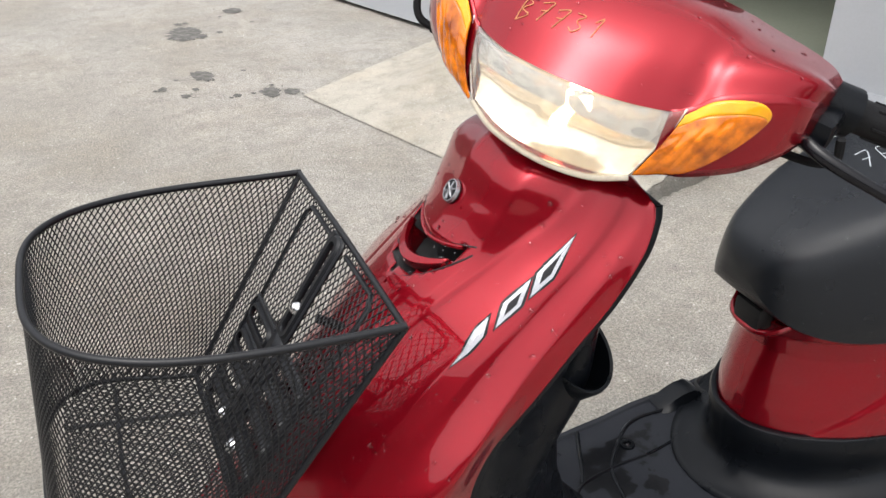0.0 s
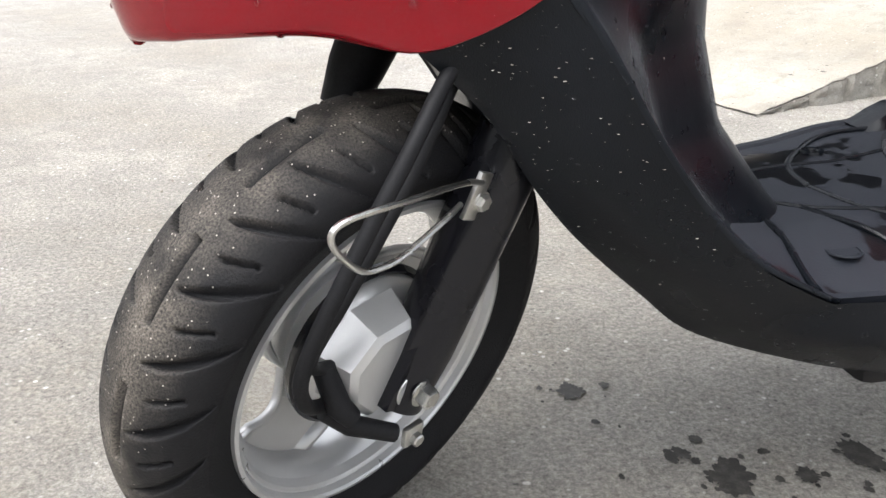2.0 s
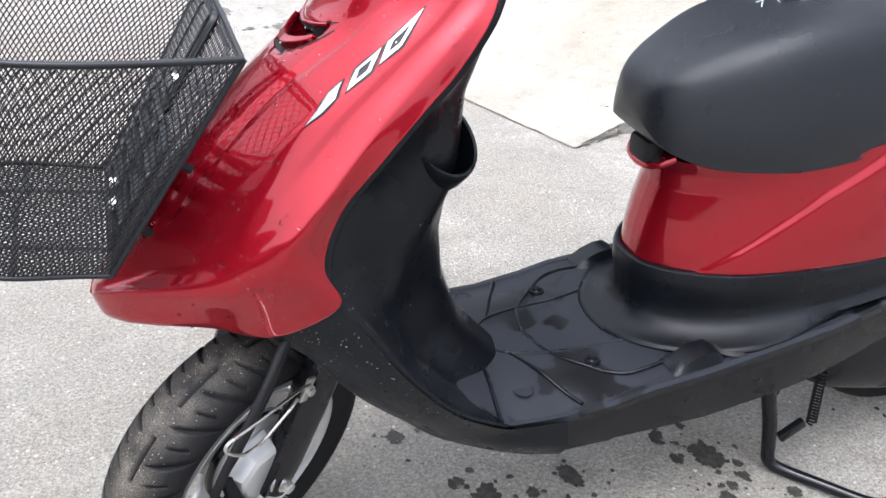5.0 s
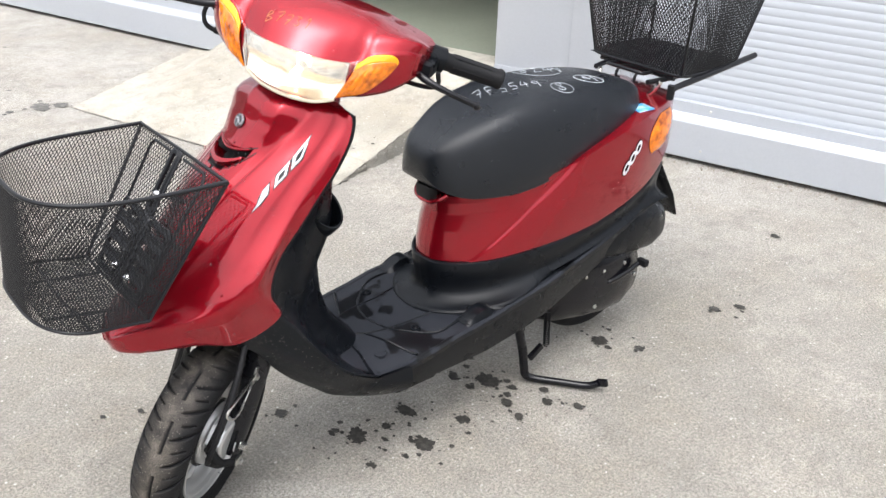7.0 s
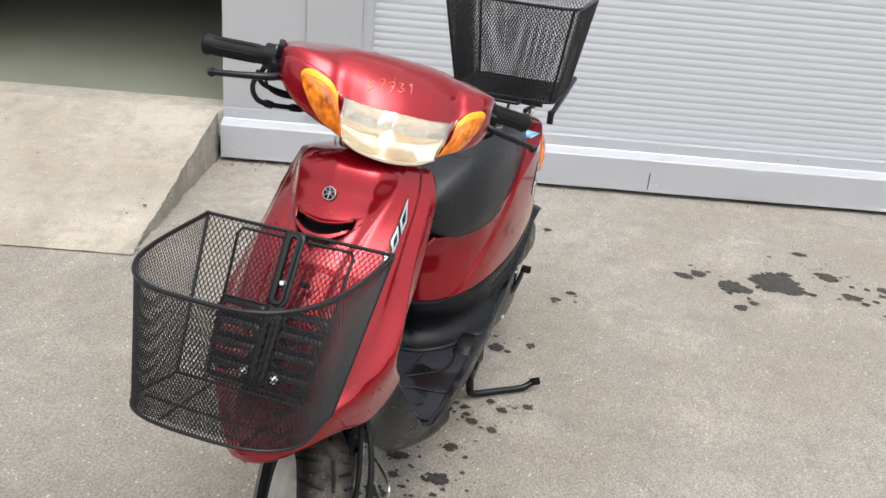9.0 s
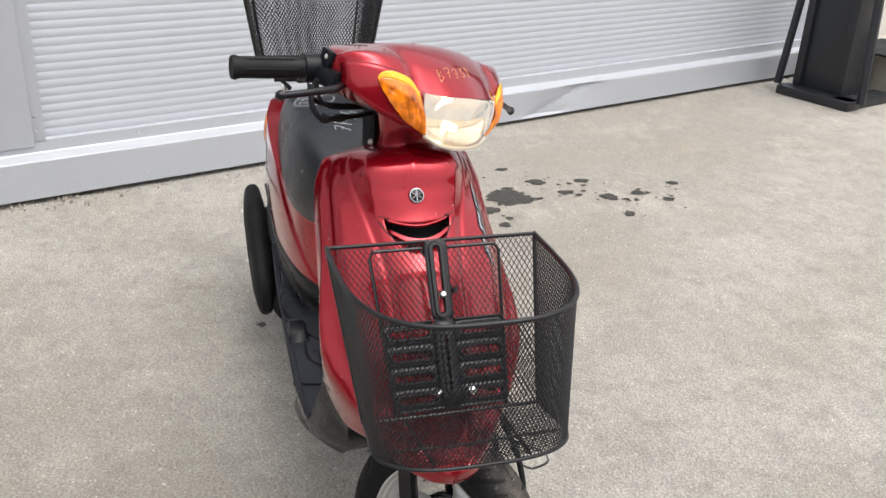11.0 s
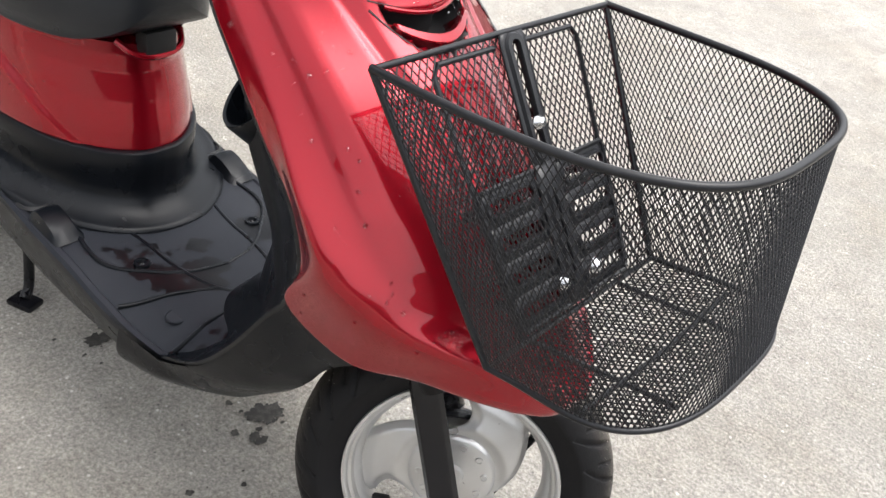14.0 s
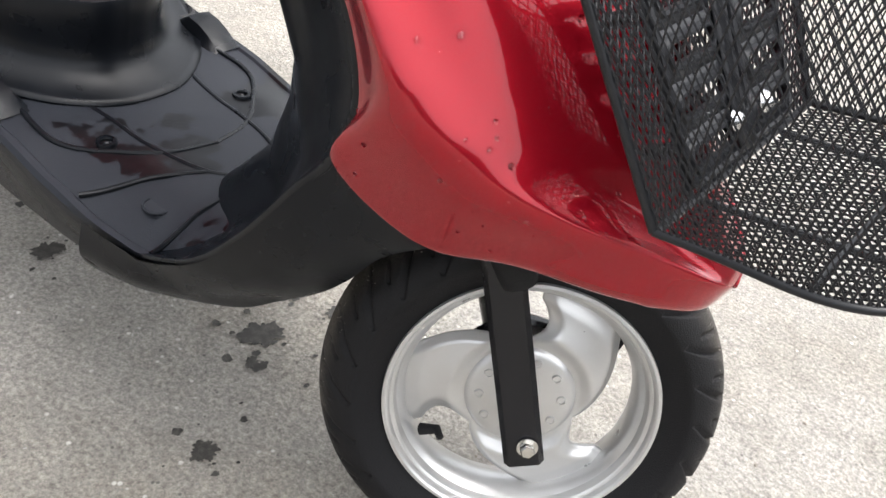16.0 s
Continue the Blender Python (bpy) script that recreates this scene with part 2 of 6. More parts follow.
GROUND = concrete("yard_concrete", (0.545, 0.518, 0.470), (0.415, 0.393, 0.354), grit=0.50)
RAMP = concrete("ramp_concrete", (0.60, 0.565, 0.485), (0.43, 0.405, 0.35), grit=0.14)
RAMP_SIDE = concrete("ramp_side_concrete", (0.52, 0.495, 0.44), (0.34, 0.33, 0.30), grit=0.25)
SHUTTER = material("white_shutter_paint", (0.45, 0.475, 0.515), rough=0.42, grain=0.03, grain_size=200, blotch=0.25, blotch_size=1.2,
                   blotch_color=(0.45, 0.47, 0.50), rough_var=0.08)
SHEET = material("galvanised_white_sheet", (0.45, 0.47, 0.505), rough=0.36, metal=0.15, grain=0.04, grain_size=120, blotch=0.3, blotch_size=2.5,
                 blotch_color=(0.43, 0.45, 0.47), rough_var=0.08)
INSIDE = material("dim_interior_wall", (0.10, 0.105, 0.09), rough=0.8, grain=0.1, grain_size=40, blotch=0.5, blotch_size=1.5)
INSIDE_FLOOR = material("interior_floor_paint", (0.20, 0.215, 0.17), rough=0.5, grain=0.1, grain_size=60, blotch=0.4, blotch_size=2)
POST = material("black_steel_paint", (0.018, 0.020, 0.024), rough=0.38, grain=0.2, grain_size=80, rough_var=0.1)
STAIN = material("oily_stain", (0.034, 0.031, 0.027), rough=0.6, grain=0.45, grain_size=420, blotch=0.75, blotch_size=90, blotch_color=(0.10, 0.094, 0.082))
HOSE_GREEN = material("green_hose", (0.03, 0.16, 0.08), rough=0.4, grain=0.1, grain_size=100, blotch=0.5, blotch_size=3, blotch_color=(0.06, 0.10, 0.07))

bm = bmesh.new()
bmesh.ops.create_grid(bm, x_segments=40, y_segments=40, size=150)
ground = part("ground", bm, GROUND, smooth=False)
tagged(ground, "pale grey rough concrete yard with grit and damp spots", "ground", kind="structure")

# the building's front: local x along the wall, local y into the building
WALL = pose(-2.10, -1.50, 0, 0, 0, 109.3)


def at(x, y, z):
    return WALL @ Vector((x, y, z))


def wall_box(x0, x1, y0, y1, z0, z1, bevel=0.003):
    return block((x1 - x0, y1 - y0, z1 - z0), WALL @ pose((x0 + x1) / 2, (y0 + y1) / 2, (z0 + z1) / 2), bevel)


SILL = 0.215
# ramp: a wedge from the yard up to the doorway
bm = bmesh.new()
nx, ny = 48, 70
rows = []
for j in range(ny + 1):
    out = j / ny * 1.09
    left = -1.86 + 0.30 * (out / 1.09)
    row = []
    for i in range(nx + 1):
        e = (i / nx) ** 9 * smoothstep(0.12, 0.45, out)
        chip = 0.6 * max(0.0, noise.noise((out * 7, 4.0, 1.0)) + 0.15) + 0.9 * max(0.0, noise.noise((out * 31, 7.0, 1.0)))
        x = left + (-0.02 - 0.045 * out - left) * i / nx - 0.030 * chip * e
        z = SILL * (1 - out / 1.09) * smoothstep(0.04, 0.26, i / nx) + 0.006 + 0.005 * noise.noise((i * 0.5, j * 0.5, 0)) - 0.022 * chip * e
        row.append(at(x, -out, max(0.002, z)))
    rows.append(row)
skin(rows, bm=bm)
ramp = tagged(part("ramp", bm, RAMP), "worn pale concrete ramp rising to the open doorway", "ramp", kind="structure")
bm = bmesh.new()
crumbs = []
for top in ([r[-1] for r in rows], [r[0] for r in rows]):
    steps = [[p + Vector((0, 0, -0.003)) for p in top]]
    for k in range(1, 6):
        steps.append([Vector((p.x, p.y, p.z * (1 - k / 5) - 0.01 * (k == 5))) + WALL.to_3x3() @ Vector((0.014 * noise.noise((i * 0.9, k * 0.8, 3)), 0, 0))
                      for i, p in enumerate(steps[0])])
    skin(steps, bm=bm)
part("ramp_side", bm, RAMP_SIDE, ramp, "chipped cement side of the ramp")

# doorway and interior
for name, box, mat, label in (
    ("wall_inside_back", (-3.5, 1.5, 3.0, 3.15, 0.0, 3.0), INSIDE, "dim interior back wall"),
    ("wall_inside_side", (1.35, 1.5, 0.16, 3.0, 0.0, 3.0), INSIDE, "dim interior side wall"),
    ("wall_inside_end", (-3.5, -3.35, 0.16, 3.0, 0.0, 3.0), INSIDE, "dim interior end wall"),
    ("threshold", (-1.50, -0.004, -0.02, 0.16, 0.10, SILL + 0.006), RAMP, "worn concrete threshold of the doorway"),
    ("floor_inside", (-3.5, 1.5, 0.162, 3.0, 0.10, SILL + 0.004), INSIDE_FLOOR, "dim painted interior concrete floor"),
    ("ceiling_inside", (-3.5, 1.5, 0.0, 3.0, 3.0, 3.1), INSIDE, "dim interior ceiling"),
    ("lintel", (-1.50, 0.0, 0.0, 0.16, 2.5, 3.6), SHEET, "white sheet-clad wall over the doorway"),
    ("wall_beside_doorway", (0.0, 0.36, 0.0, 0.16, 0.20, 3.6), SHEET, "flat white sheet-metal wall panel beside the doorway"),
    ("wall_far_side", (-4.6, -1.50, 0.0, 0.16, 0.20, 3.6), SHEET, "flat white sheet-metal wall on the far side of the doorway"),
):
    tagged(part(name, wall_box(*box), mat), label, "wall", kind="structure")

# guide panel and shutter frame beside the doorway
jamb = tagged(part("trim_panel", wall_box(0.362, 0.60, -0.012, 0.15, 0.215, 3.6), SHEET), "folded white sheet-metal shutter guide with screws", "trim", kind="structure")
part("flange", wall_box(0.60, 0.645, -0.004, 0.15, 0.225, 3.6), SHEET, jamb)
for s, z in ((0.335, 0.27), (0.612, 0.27), (0.612, 0.33), (0.612, 0.78), (0.335, 0.80), (0.612, 1.25)):
    part("screw", lathe([(0, 0.004), (0.004, 0.003), (0.006, 0)], at(s, -0.006 if s > 0.5 else 0.0, z), WALL.to_3x3() @ Vector((0, -1, 0)), 10), STEEL, jamb)

# bottom rail: boxed sheet hanging a hand over the yard, in joined lengths
rail = new("bottom_rail")
rail.matrix_world = WALL
tagged(rail, "folded white sheet-metal bottom rail with bolted joints and dents", "trim", kind="structure")
INV = WALL.inverted()


def rail_length(x0, x1, dent=None, proud=0.0):
    n = max(2, int((x1 - x0) / 0.02))
    rows = []
    for k in range(n + 1):
        x = x0 + (x1 - x0) * k / n
        hi = lo = 0.0
        if dent:
            # a slanting crease where something ran into it
            hi = 0.018 * math.exp(-(((x - dent - 0.16) / 0.13) ** 2))
            lo = 0.020 * math.exp(-(((x - dent + 0.10) / 0.13) ** 2))
        wave = 0.0015 * noise.noise((x * 2.3, 0.0, 5.0))
        face = [(-0.062 + wave + lo * (1 - g) + hi * g + 0.010 * math.exp(-(((x - dent if dent else 9) - 0.34 * (g - 0.5)) / 0.05) ** 2), 0.033 + 0.127 * g) for g in (0.0, 0.17, 0.33, 0.5, 0.67, 0.83, 1.0)]
        rows.append([Vector((x, y - proud, z)) for y, z in ((0.03, 0.022), (-0.055, 0.020), (-0.061, 0.021), (-0.0625 + lo * 0.3, 0.024), *face, (-0.062 + 0.3 * hi, 0.168),
                                                            (-0.059, 0.173), (-0.030, 0.181), (-0.008, 0.186), (-0.004, 0.190), (-0.004, 0.235), (0.03, 0.236))])
    return skin(rows)


for x0, x1, dent, proud in ((0.0, 1.94, None, 0.0), (1.93, 4.4, 3.27, 0.0030), (4.39, 5.6, None, 0.0), (-4.6, -1.502, None, 0.0)):
    part("rail_length", rail_length(x0, x1, dent, proud), SHEET, rail, "dented sheet length" if dent else "", sharp=25)
for x in (1.965, 0.05, 1.0, 2.6, 3.3, 4.42):
    for z, y in ((0.06, -0.062), (0.212, -0.004)):
        part("rivet", lathe([(0, 0.004), (0.004, 0.003), (0.006, 0)], (x, y, z), (0, -1, 0), 10), STEEL, rail)
part("lap_gap", block((0.003, 0.004, 0.075), WALL @ pose(1.9285, -0.0635, 0.073), 0), DARK, rail, m=INV)
bm = wall_box(-4.6, 5.6, 0.10, 0.16, -0.05, 0.07, 0)
tagged(part("foundation", bm, RAMP_SIDE), "rough cement footing in the gap under the rail", "footing", kind="structure")
# crumbs of mortar along the foot of the wall
bm = bmesh.new()
rnd = random.Random(4)
for k in range(900):
    x, y = rnd.uniform(0.02, 5.0) * rnd.random() ** 0.4, 0.03 - abs(rnd.gauss(0, 0.075))
    r = rnd.uniform(0.002, 0.008) * (1.5 if x < 0.9 else 0.9)
    q = at(x, y, r * 0.4)
    bmesh.ops.create_icosphere(bm, subdivisions=1, radius=r, matrix=Matrix.Translation(q) @ pose(0, 0, 0, rnd.uniform(0, 90), rnd.uniform(0, 90), 0) @ Matrix.Diagonal((1, 0.7, 0.6, 1)))
RUBBLE = material("mortar_crumbs", (0.40, 0.36, 0.31), rough=0.9, grain=0.3, grain_size=200, blotch=0.9, blotch_size=25, blotch_color=(0.16, 0.12, 0.09))
tagged(part("rubble", bm, RUBBLE, smooth=False), "crumbs of mortar lying along the foot of the wall", "rubble", kind="stuff")

# roller shutter: one curtain of rounded slats
shutter = tagged(new("roller_shutter"), "closed white roller shutter of narrow rounded slats", "shutter")
shutter.matrix_world = WALL
PITCH = 0.0317
slat_profile = [(-0.0022 * math.sin(math.pi * g) ** 0.8, 0.0315 * g) for g in np.linspace(0, 1, 11)]
bm = skin([[Vector((x, 0.028 + y, z)) for y, z in slat_profile] for x in (0.64, 2.4, 4.2, 5.6)])
slat = part("slat", bm, SHUTTER, shutter, thick=0.0)
slat.location.z = 0.235
for k in range(1, 106):
    o = slat.copy()
    scene.collection.objects.link(o)
    o.location.z = 0.235 + PITCH * k
tagged(part("wall_over_shutter", wall_box(0.0, 5.6, -0.02, 0.2, 3.6, 4.6), SHEET), "white sheet-clad wall over the shutter", "wall", kind="structure")

# steel post with braces at the end of the wall
column = new("steel_post")
column.location = (-3.36, 3.50, 0)
tagged(column, "black painted steel post on a channel foot with slanted braces", "post")
T = pose(0, 0, 0, 0, 0, 109.3 - 90)
part("foot", block((0.50, 0.13, 0.055), T @ pose(0.06, -0.16, 0.028), 0.006), POST, column)
part("foot", block((0.13, 0.46, 0.055), T @ pose(0.235, 0.03, 0.028), 0.006), POST, column)
part("shaft", block((0.25, 0.17, 3.6), T @ pose(0.02, -0.02, 1.8), 0.006), POST, column)
part("flange", block((0.05, 0.21, 3.6), T @ pose(0.165, -0.02, 1.8), 0.006), POST, column)
part("flange", block((0.05, 0.21, 3.6), T @ pose(-0.125, -0.02, 1.8), 0.006), POST, column)
for sx in (-0.17, 0.26):
    part("brace", tube([(T @ Vector((sx * 1.35, -0.16, 0.05))), (T @ Vector((sx * 0.75, -0.08, 1.7)))], 0.026, 6), POST, column)

# concrete block step, mat and hoses beyond it
BL = pose(-2.93, 4.16, 0, 0, 0, 109.3)
blk = block((1.55, 0.86, 0.26), BL @ pose(0.72, 0.43, 0.13), 0.012)
bmesh.ops.subdivide_edges(blk, edges=[e for e in blk.edges if e.calc_length() > 0.2], cuts=14, use_grid_fill=True)
for v in blk.verts:
    v.co += 0.007 * Vector((noise.noise(v.co * 6), noise.noise(v.co * 6 + Vector((9, 0, 0))), 0.5 * noise.noise(v.co * 6 + Vector((0, 9, 0)))))
tagged(part("concrete_step", blk, RAMP), "rough pale cast concrete step with crumbled edges", "concrete step")
mat_bm = skin([[BL @ Vector((-0.25 + 0.75 * i / 30, 0.30 + 0.62 * j / 30 - 0.25 * i / 30, 0.275 + 0.004 * ((i + j) % 2))) for i in range(31)] for j in range(31)])
tagged(part("rubber_mat", mat_bm, RUBBER, thick=0.01), "dark studded rubber mat lying over the step", "mat")
rnd = random.Random(11)
for k in range(7):
    c = Vector((-3.55 + rnd.uniform(-0.25, 0.25), 6.35 + rnd.uniform(-0.4, 0.4), 0))
    pts = [c + Vector((math.cos(a) * rnd.uniform(0.3, 0.55) * 0.8, math.sin(a) * rnd.uniform(0.6, 0.95), 0.015 + 0.018 * k * 0.6)) for a in np.linspace(k, k + 5.6, 10)]
    if k == 5:
        pts += [Vector((-2.9, 7.2, 0.012)), Vector((-2.0, 8.6, 0.012)), Vector((-1.5, 10.2, 0.012))]
    h = part("garden_hose", tube(pts, 0.013, 6, count=70), HOSE_GREEN if k % 3 else RUBBER)
    tagged(h, "tangled dull green rubber hose lying on the yard" if k % 3 else "black rubber hose tangled with green ones on the yard", "hose", group="hoses on the yard")


def blobs(name, spots, mat, label, seed, height=0.0025):
    """Irregular wet marks: each a fan with a ragged outline."""
    rnd = random.Random(seed)
    bm = bmesh.new()
    for k, (x, y, r, n) in enumerate(spots):
        for j in range(n * 3 + 2):
            q = Vector((x, y, 0)) + (Vector((rnd.gauss(0, 1), rnd.gauss(0, 1), 0)) * r * 1.35 if j else Vector())
            s = r * (0.92 if j == 0 else rnd.uniform(0.07, 0.20) if j > n else rnd.uniform(0.15, 0.42))
            ph, st = rnd.uniform(0, 99), rnd.uniform(0.6, 1.0)
            ring = []
            for a in np.linspace(0, 2 * math.pi, 72, endpoint=False):
                c, sn = math.cos(a), math.sin(a)
                rad = 0.85 + 0.38 * noise.noise((c * 0.9 + ph, sn * 0.9, ph)) + 0.24 * noise.noise((c * 3.1, sn * 3.1 + ph, ph)) + 0.20 * noise.noise((c * 8, sn * 8, ph)) + 0.12 * noise.noise((c * 19, sn * 19, ph))
                ring.append(bm.verts.new(q + Vector((c * st, sn, 0)) * s * rad + Vector((0, 0, height + 0.0002 * ((k + j) % 9)))))
            bm.faces.new(ring)
    return tagged(part(name, bm, mat, smooth=False), label, "stain", kind="stuff")


blobs("drip_stains", [(-0.28, 0.04, 0.036, 6), (-0.183, -0.14, 0.022, 2), (-0.39, 0.155, 0.036, 5), (-0.52, 0.144, 0.022, 3), (-0.65, 0.157, 0.02, 3),
                      (-0.674, 0.062, 0.04, 6), (-0.735, 0.218, 0.02, 3), (-0.635, 0.217, 0.018, 2), (-0.781, 0.276, 0.018, 2), (-0.763, 0.176, 0.016, 2),
                      (-0.25, 0.143, 0.016, 1), (-0.43, 0.035, 0.03, 4), (-0.615, -0.007, 0.02, 2), (-1.11, 0.2, 0.018, 2), (-1.05, 0.108, 0.03, 4),
                      (0.08, -0.35, 0.012, 1), (0.16, -0.378, 0.010, 1), (-0.59, -0.07, 0.024, 2), (-1.11, -0.19, 0.018, 1), (-1.46, 0.2, 0.02, 3),
                      (-1.53, 0.237, 0.022, 2), (-2.045, 0.03, 0.022, 2)], STAIN, "dark oily drips scattered on the concrete under the scooter", 3)
blobs("wet_stains", [(-1.99, 0.928, 0.11, 3), (-1.884, 0.778, 0.075, 2), (-2.16, 1.10, 0.05, 2), (-2.014, 1.183, 0.045, 2), (-2.146, 1.315, 0.04, 1), (-1.936, 1.352, 0.05, 4),
                     (-1.96, 1.5, 0.04, 3), (-1.93, 0.64, 0.035, 3), (-1.74, 1.353, 0.03, 3), (-2.05, 1.717, 0.04, 2), (-1.87, 1.6, 0.035, 4), (-0.478, 1.713, 0.02, 3)], STAIN, "dark wet patches dried into the concrete yard", 5)
FAINT = material("faint_stain", (0.12, 0.115, 0.105), rough=0.7, grain=0.4, grain_size=300, blotch=0.8, blotch_size=40, blotch_color=(0.28, 0.27, 0.25))
blobs("faint_stains", [(-0.265, -3.672, 0.15, 1), (-0.229, -3.0, 0.09, 2), (-0.45, -2.70, 0.07, 1), (-0.53, -2.68, 0.05, 1), (-0.124, -2.765, 0.03, 1), (-0.314, -2.709, 0.03, 1), (-0.558, -4.05, 0.07, 1)],
      FAINT, "faint grey patches dried into the concrete yard", 6)
for k, (x, out, r) in enumerate(((-0.11, 0.80, 0.010), (-0.16, 0.86, 0.008), (-0.13, 0.76, 0.006), (-0.62, 0.50, 0.006), (-1.1, 0.62, 0.007), (-0.85, 0.25, 0.006), (-1.3, 0.35, 0.006))):
    q = at(x, -out, 0)
    blobs("ramp_stain", [(q.x, q.y, r, 2)], STAIN, "small dark chips and stains on the concrete ramp", 20 + k, SILL * (1 - out / 1.09) + 0.014)

# blue plastic box just inside the doorway
crate = tagged(new("plastic_box"), "small blue plastic box standing inside the doorway", "box")
crate.matrix_world = WALL @ pose(-1.63, 0.45, SILL + 0.004)
BLUE_BOX = material("blue_plastic", (0.02, 0.09, 0.32), rough=0.4, grain=0.1, grain_size=80)
part("body", block((0.075, 0.06, 0.055), pose(0, 0, 0.0275), 0.006), BLUE_BOX, crate)
part("rim", block((0.085, 0.07, 0.008), pose(0, 0, 0.058), 0.003), BLUE_BOX, crate)

# loose grit on the yard
rnd = random.Random(31)
bm = bmesh.new()
for k in range(420):
    x, y = rnd.uniform(-2.6, 1.6), rnd.uniform(-2.2, 3.2)
    if (WALL.inverted() @ Vector((x, y, 0))).y > -0.1:
        continue
    r = rnd.uniform(0.0012, 0.0040)
    bmesh.ops.create_icosphere(bm, subdivisions=1, radius=r, matrix=Matrix.Translation((x, y, r * 0.45)) @ pose(0, 0, 0, rnd.uniform(0, 90), rnd.uniform(0, 90), 0) @ Matrix.Diagonal((1, 0.75, 0.6, 1)))
tagged(part("grit", bm, RUBBLE, smooth=False), "loose grit and pebbles scattered over the concrete yard", "grit", kind="stuff")

# added, unseen: plain walls close the yard and darken the horizon in reflections
ADDED_WALL = material("added_dull_wall", (0.15, 0.155, 0.15), rough=0.85, grain=0.1, grain_size=8, blotch=0.6, blotch_size=0.35, blotch_color=(0.12, 0.13, 0.11))
for name, box in (("added_wall_opposite", (-11.0, 24.0, -12.3, -12.0, 0.0, 3.6)), ("added_wall_end", (-11.3, -11.0, -12.3, 0.0, 0.0, 3.6)), ("added_wall_far", (24.0, 24.3, -12.3, 0.0, 0.0, 3.6))):
    tagged(part(name, wall_box(*box), ADDED_WALL), "added plain dull grey wall closing the yard out of view", "wall", kind="structure")

# ---- the scooter: nose towards +x, its left side towards +y ----
scooter = tagged(new("scooter"), "candy red motor scooter with black seat and two wire baskets", "scooter")
scooter.empty_display_size = 0.3

# guide lines of the nose, from the top rim down to the tip of the beak: x, y, z
G_MID = [(-.195, 0, .862), (-.125, 0, .876), (-.085, 0, .856), (-.064, 0, .812), (-.032, 0, .765), (.043, 0, .70), (.107, 0, .634), (.148, 0, .585),
         (.178, 0, .545), (.198, 0, .515), (.212, 0, .494), (.224, 0, .475), (.2345, 0, .463), (.2375, 0, .453)]
G_HOOD = [(-.20, .06, .858), (-.14, .072, .864), (-.102, .078, .848), (-.080, .074, .81), (-.052, .067, .766), (.026, .056, .70), (.092, .054, .632), (.132, .05, .583),
          (.163, .046, .544), (.186, .040, .515), (.204, .032, .494), (.220, .023, .476), (.2345, .012, .462), (.2375, 0, .453)]
G_CHEEK = [(-.208, .10, .846), (-.178, .108, .846), (-.158, .114, .826), (-.132, .119, .795), (-.078, .122, .75), (-.012, .123, .695), (.048, .116, .628), (.085, .106, .582),
           (.115, .092, .548), (.142, .078, .52), (.175, .061, .498), (.208, .041, .479), (.2335, .019, .464), (.2375, 0, .453)]
G_FOLD = [(-.212, .130, .833), (-.205, .136, .82), (-.192, .144, .80), (-.160, .150, .770), (-.122, .154, .733), (-.072, .162, .684), (-.015, .175, .622), (.018, .179, .585),
          (.046, .175, .554), (.085, .151, .524), (.138, .114, .503), (.195, .068, .485), (.2325, .027, .462), (.2375, 0, .453)]
G_EDGE = [(-.214, .136, .827), (-.21, .143, .812), (-.194, .153, .785), (-.162, .158, .742), (-.125, .162, .705), (-.080, .166, .657), (-.034, .165, .602), (-.014, .165, .54),
          (-.029, .167, .486), (.044, .143, .443), (.11, .115, .450), (.180, .080, .442), (.2245, .034, .4335), (.2290, 0, .431)]
ROWS = 150
guides = [cr(g, ROWS) for g in (G_MID, G_HOOD, G_CHEEK, G_FOLD, G_EDGE)]


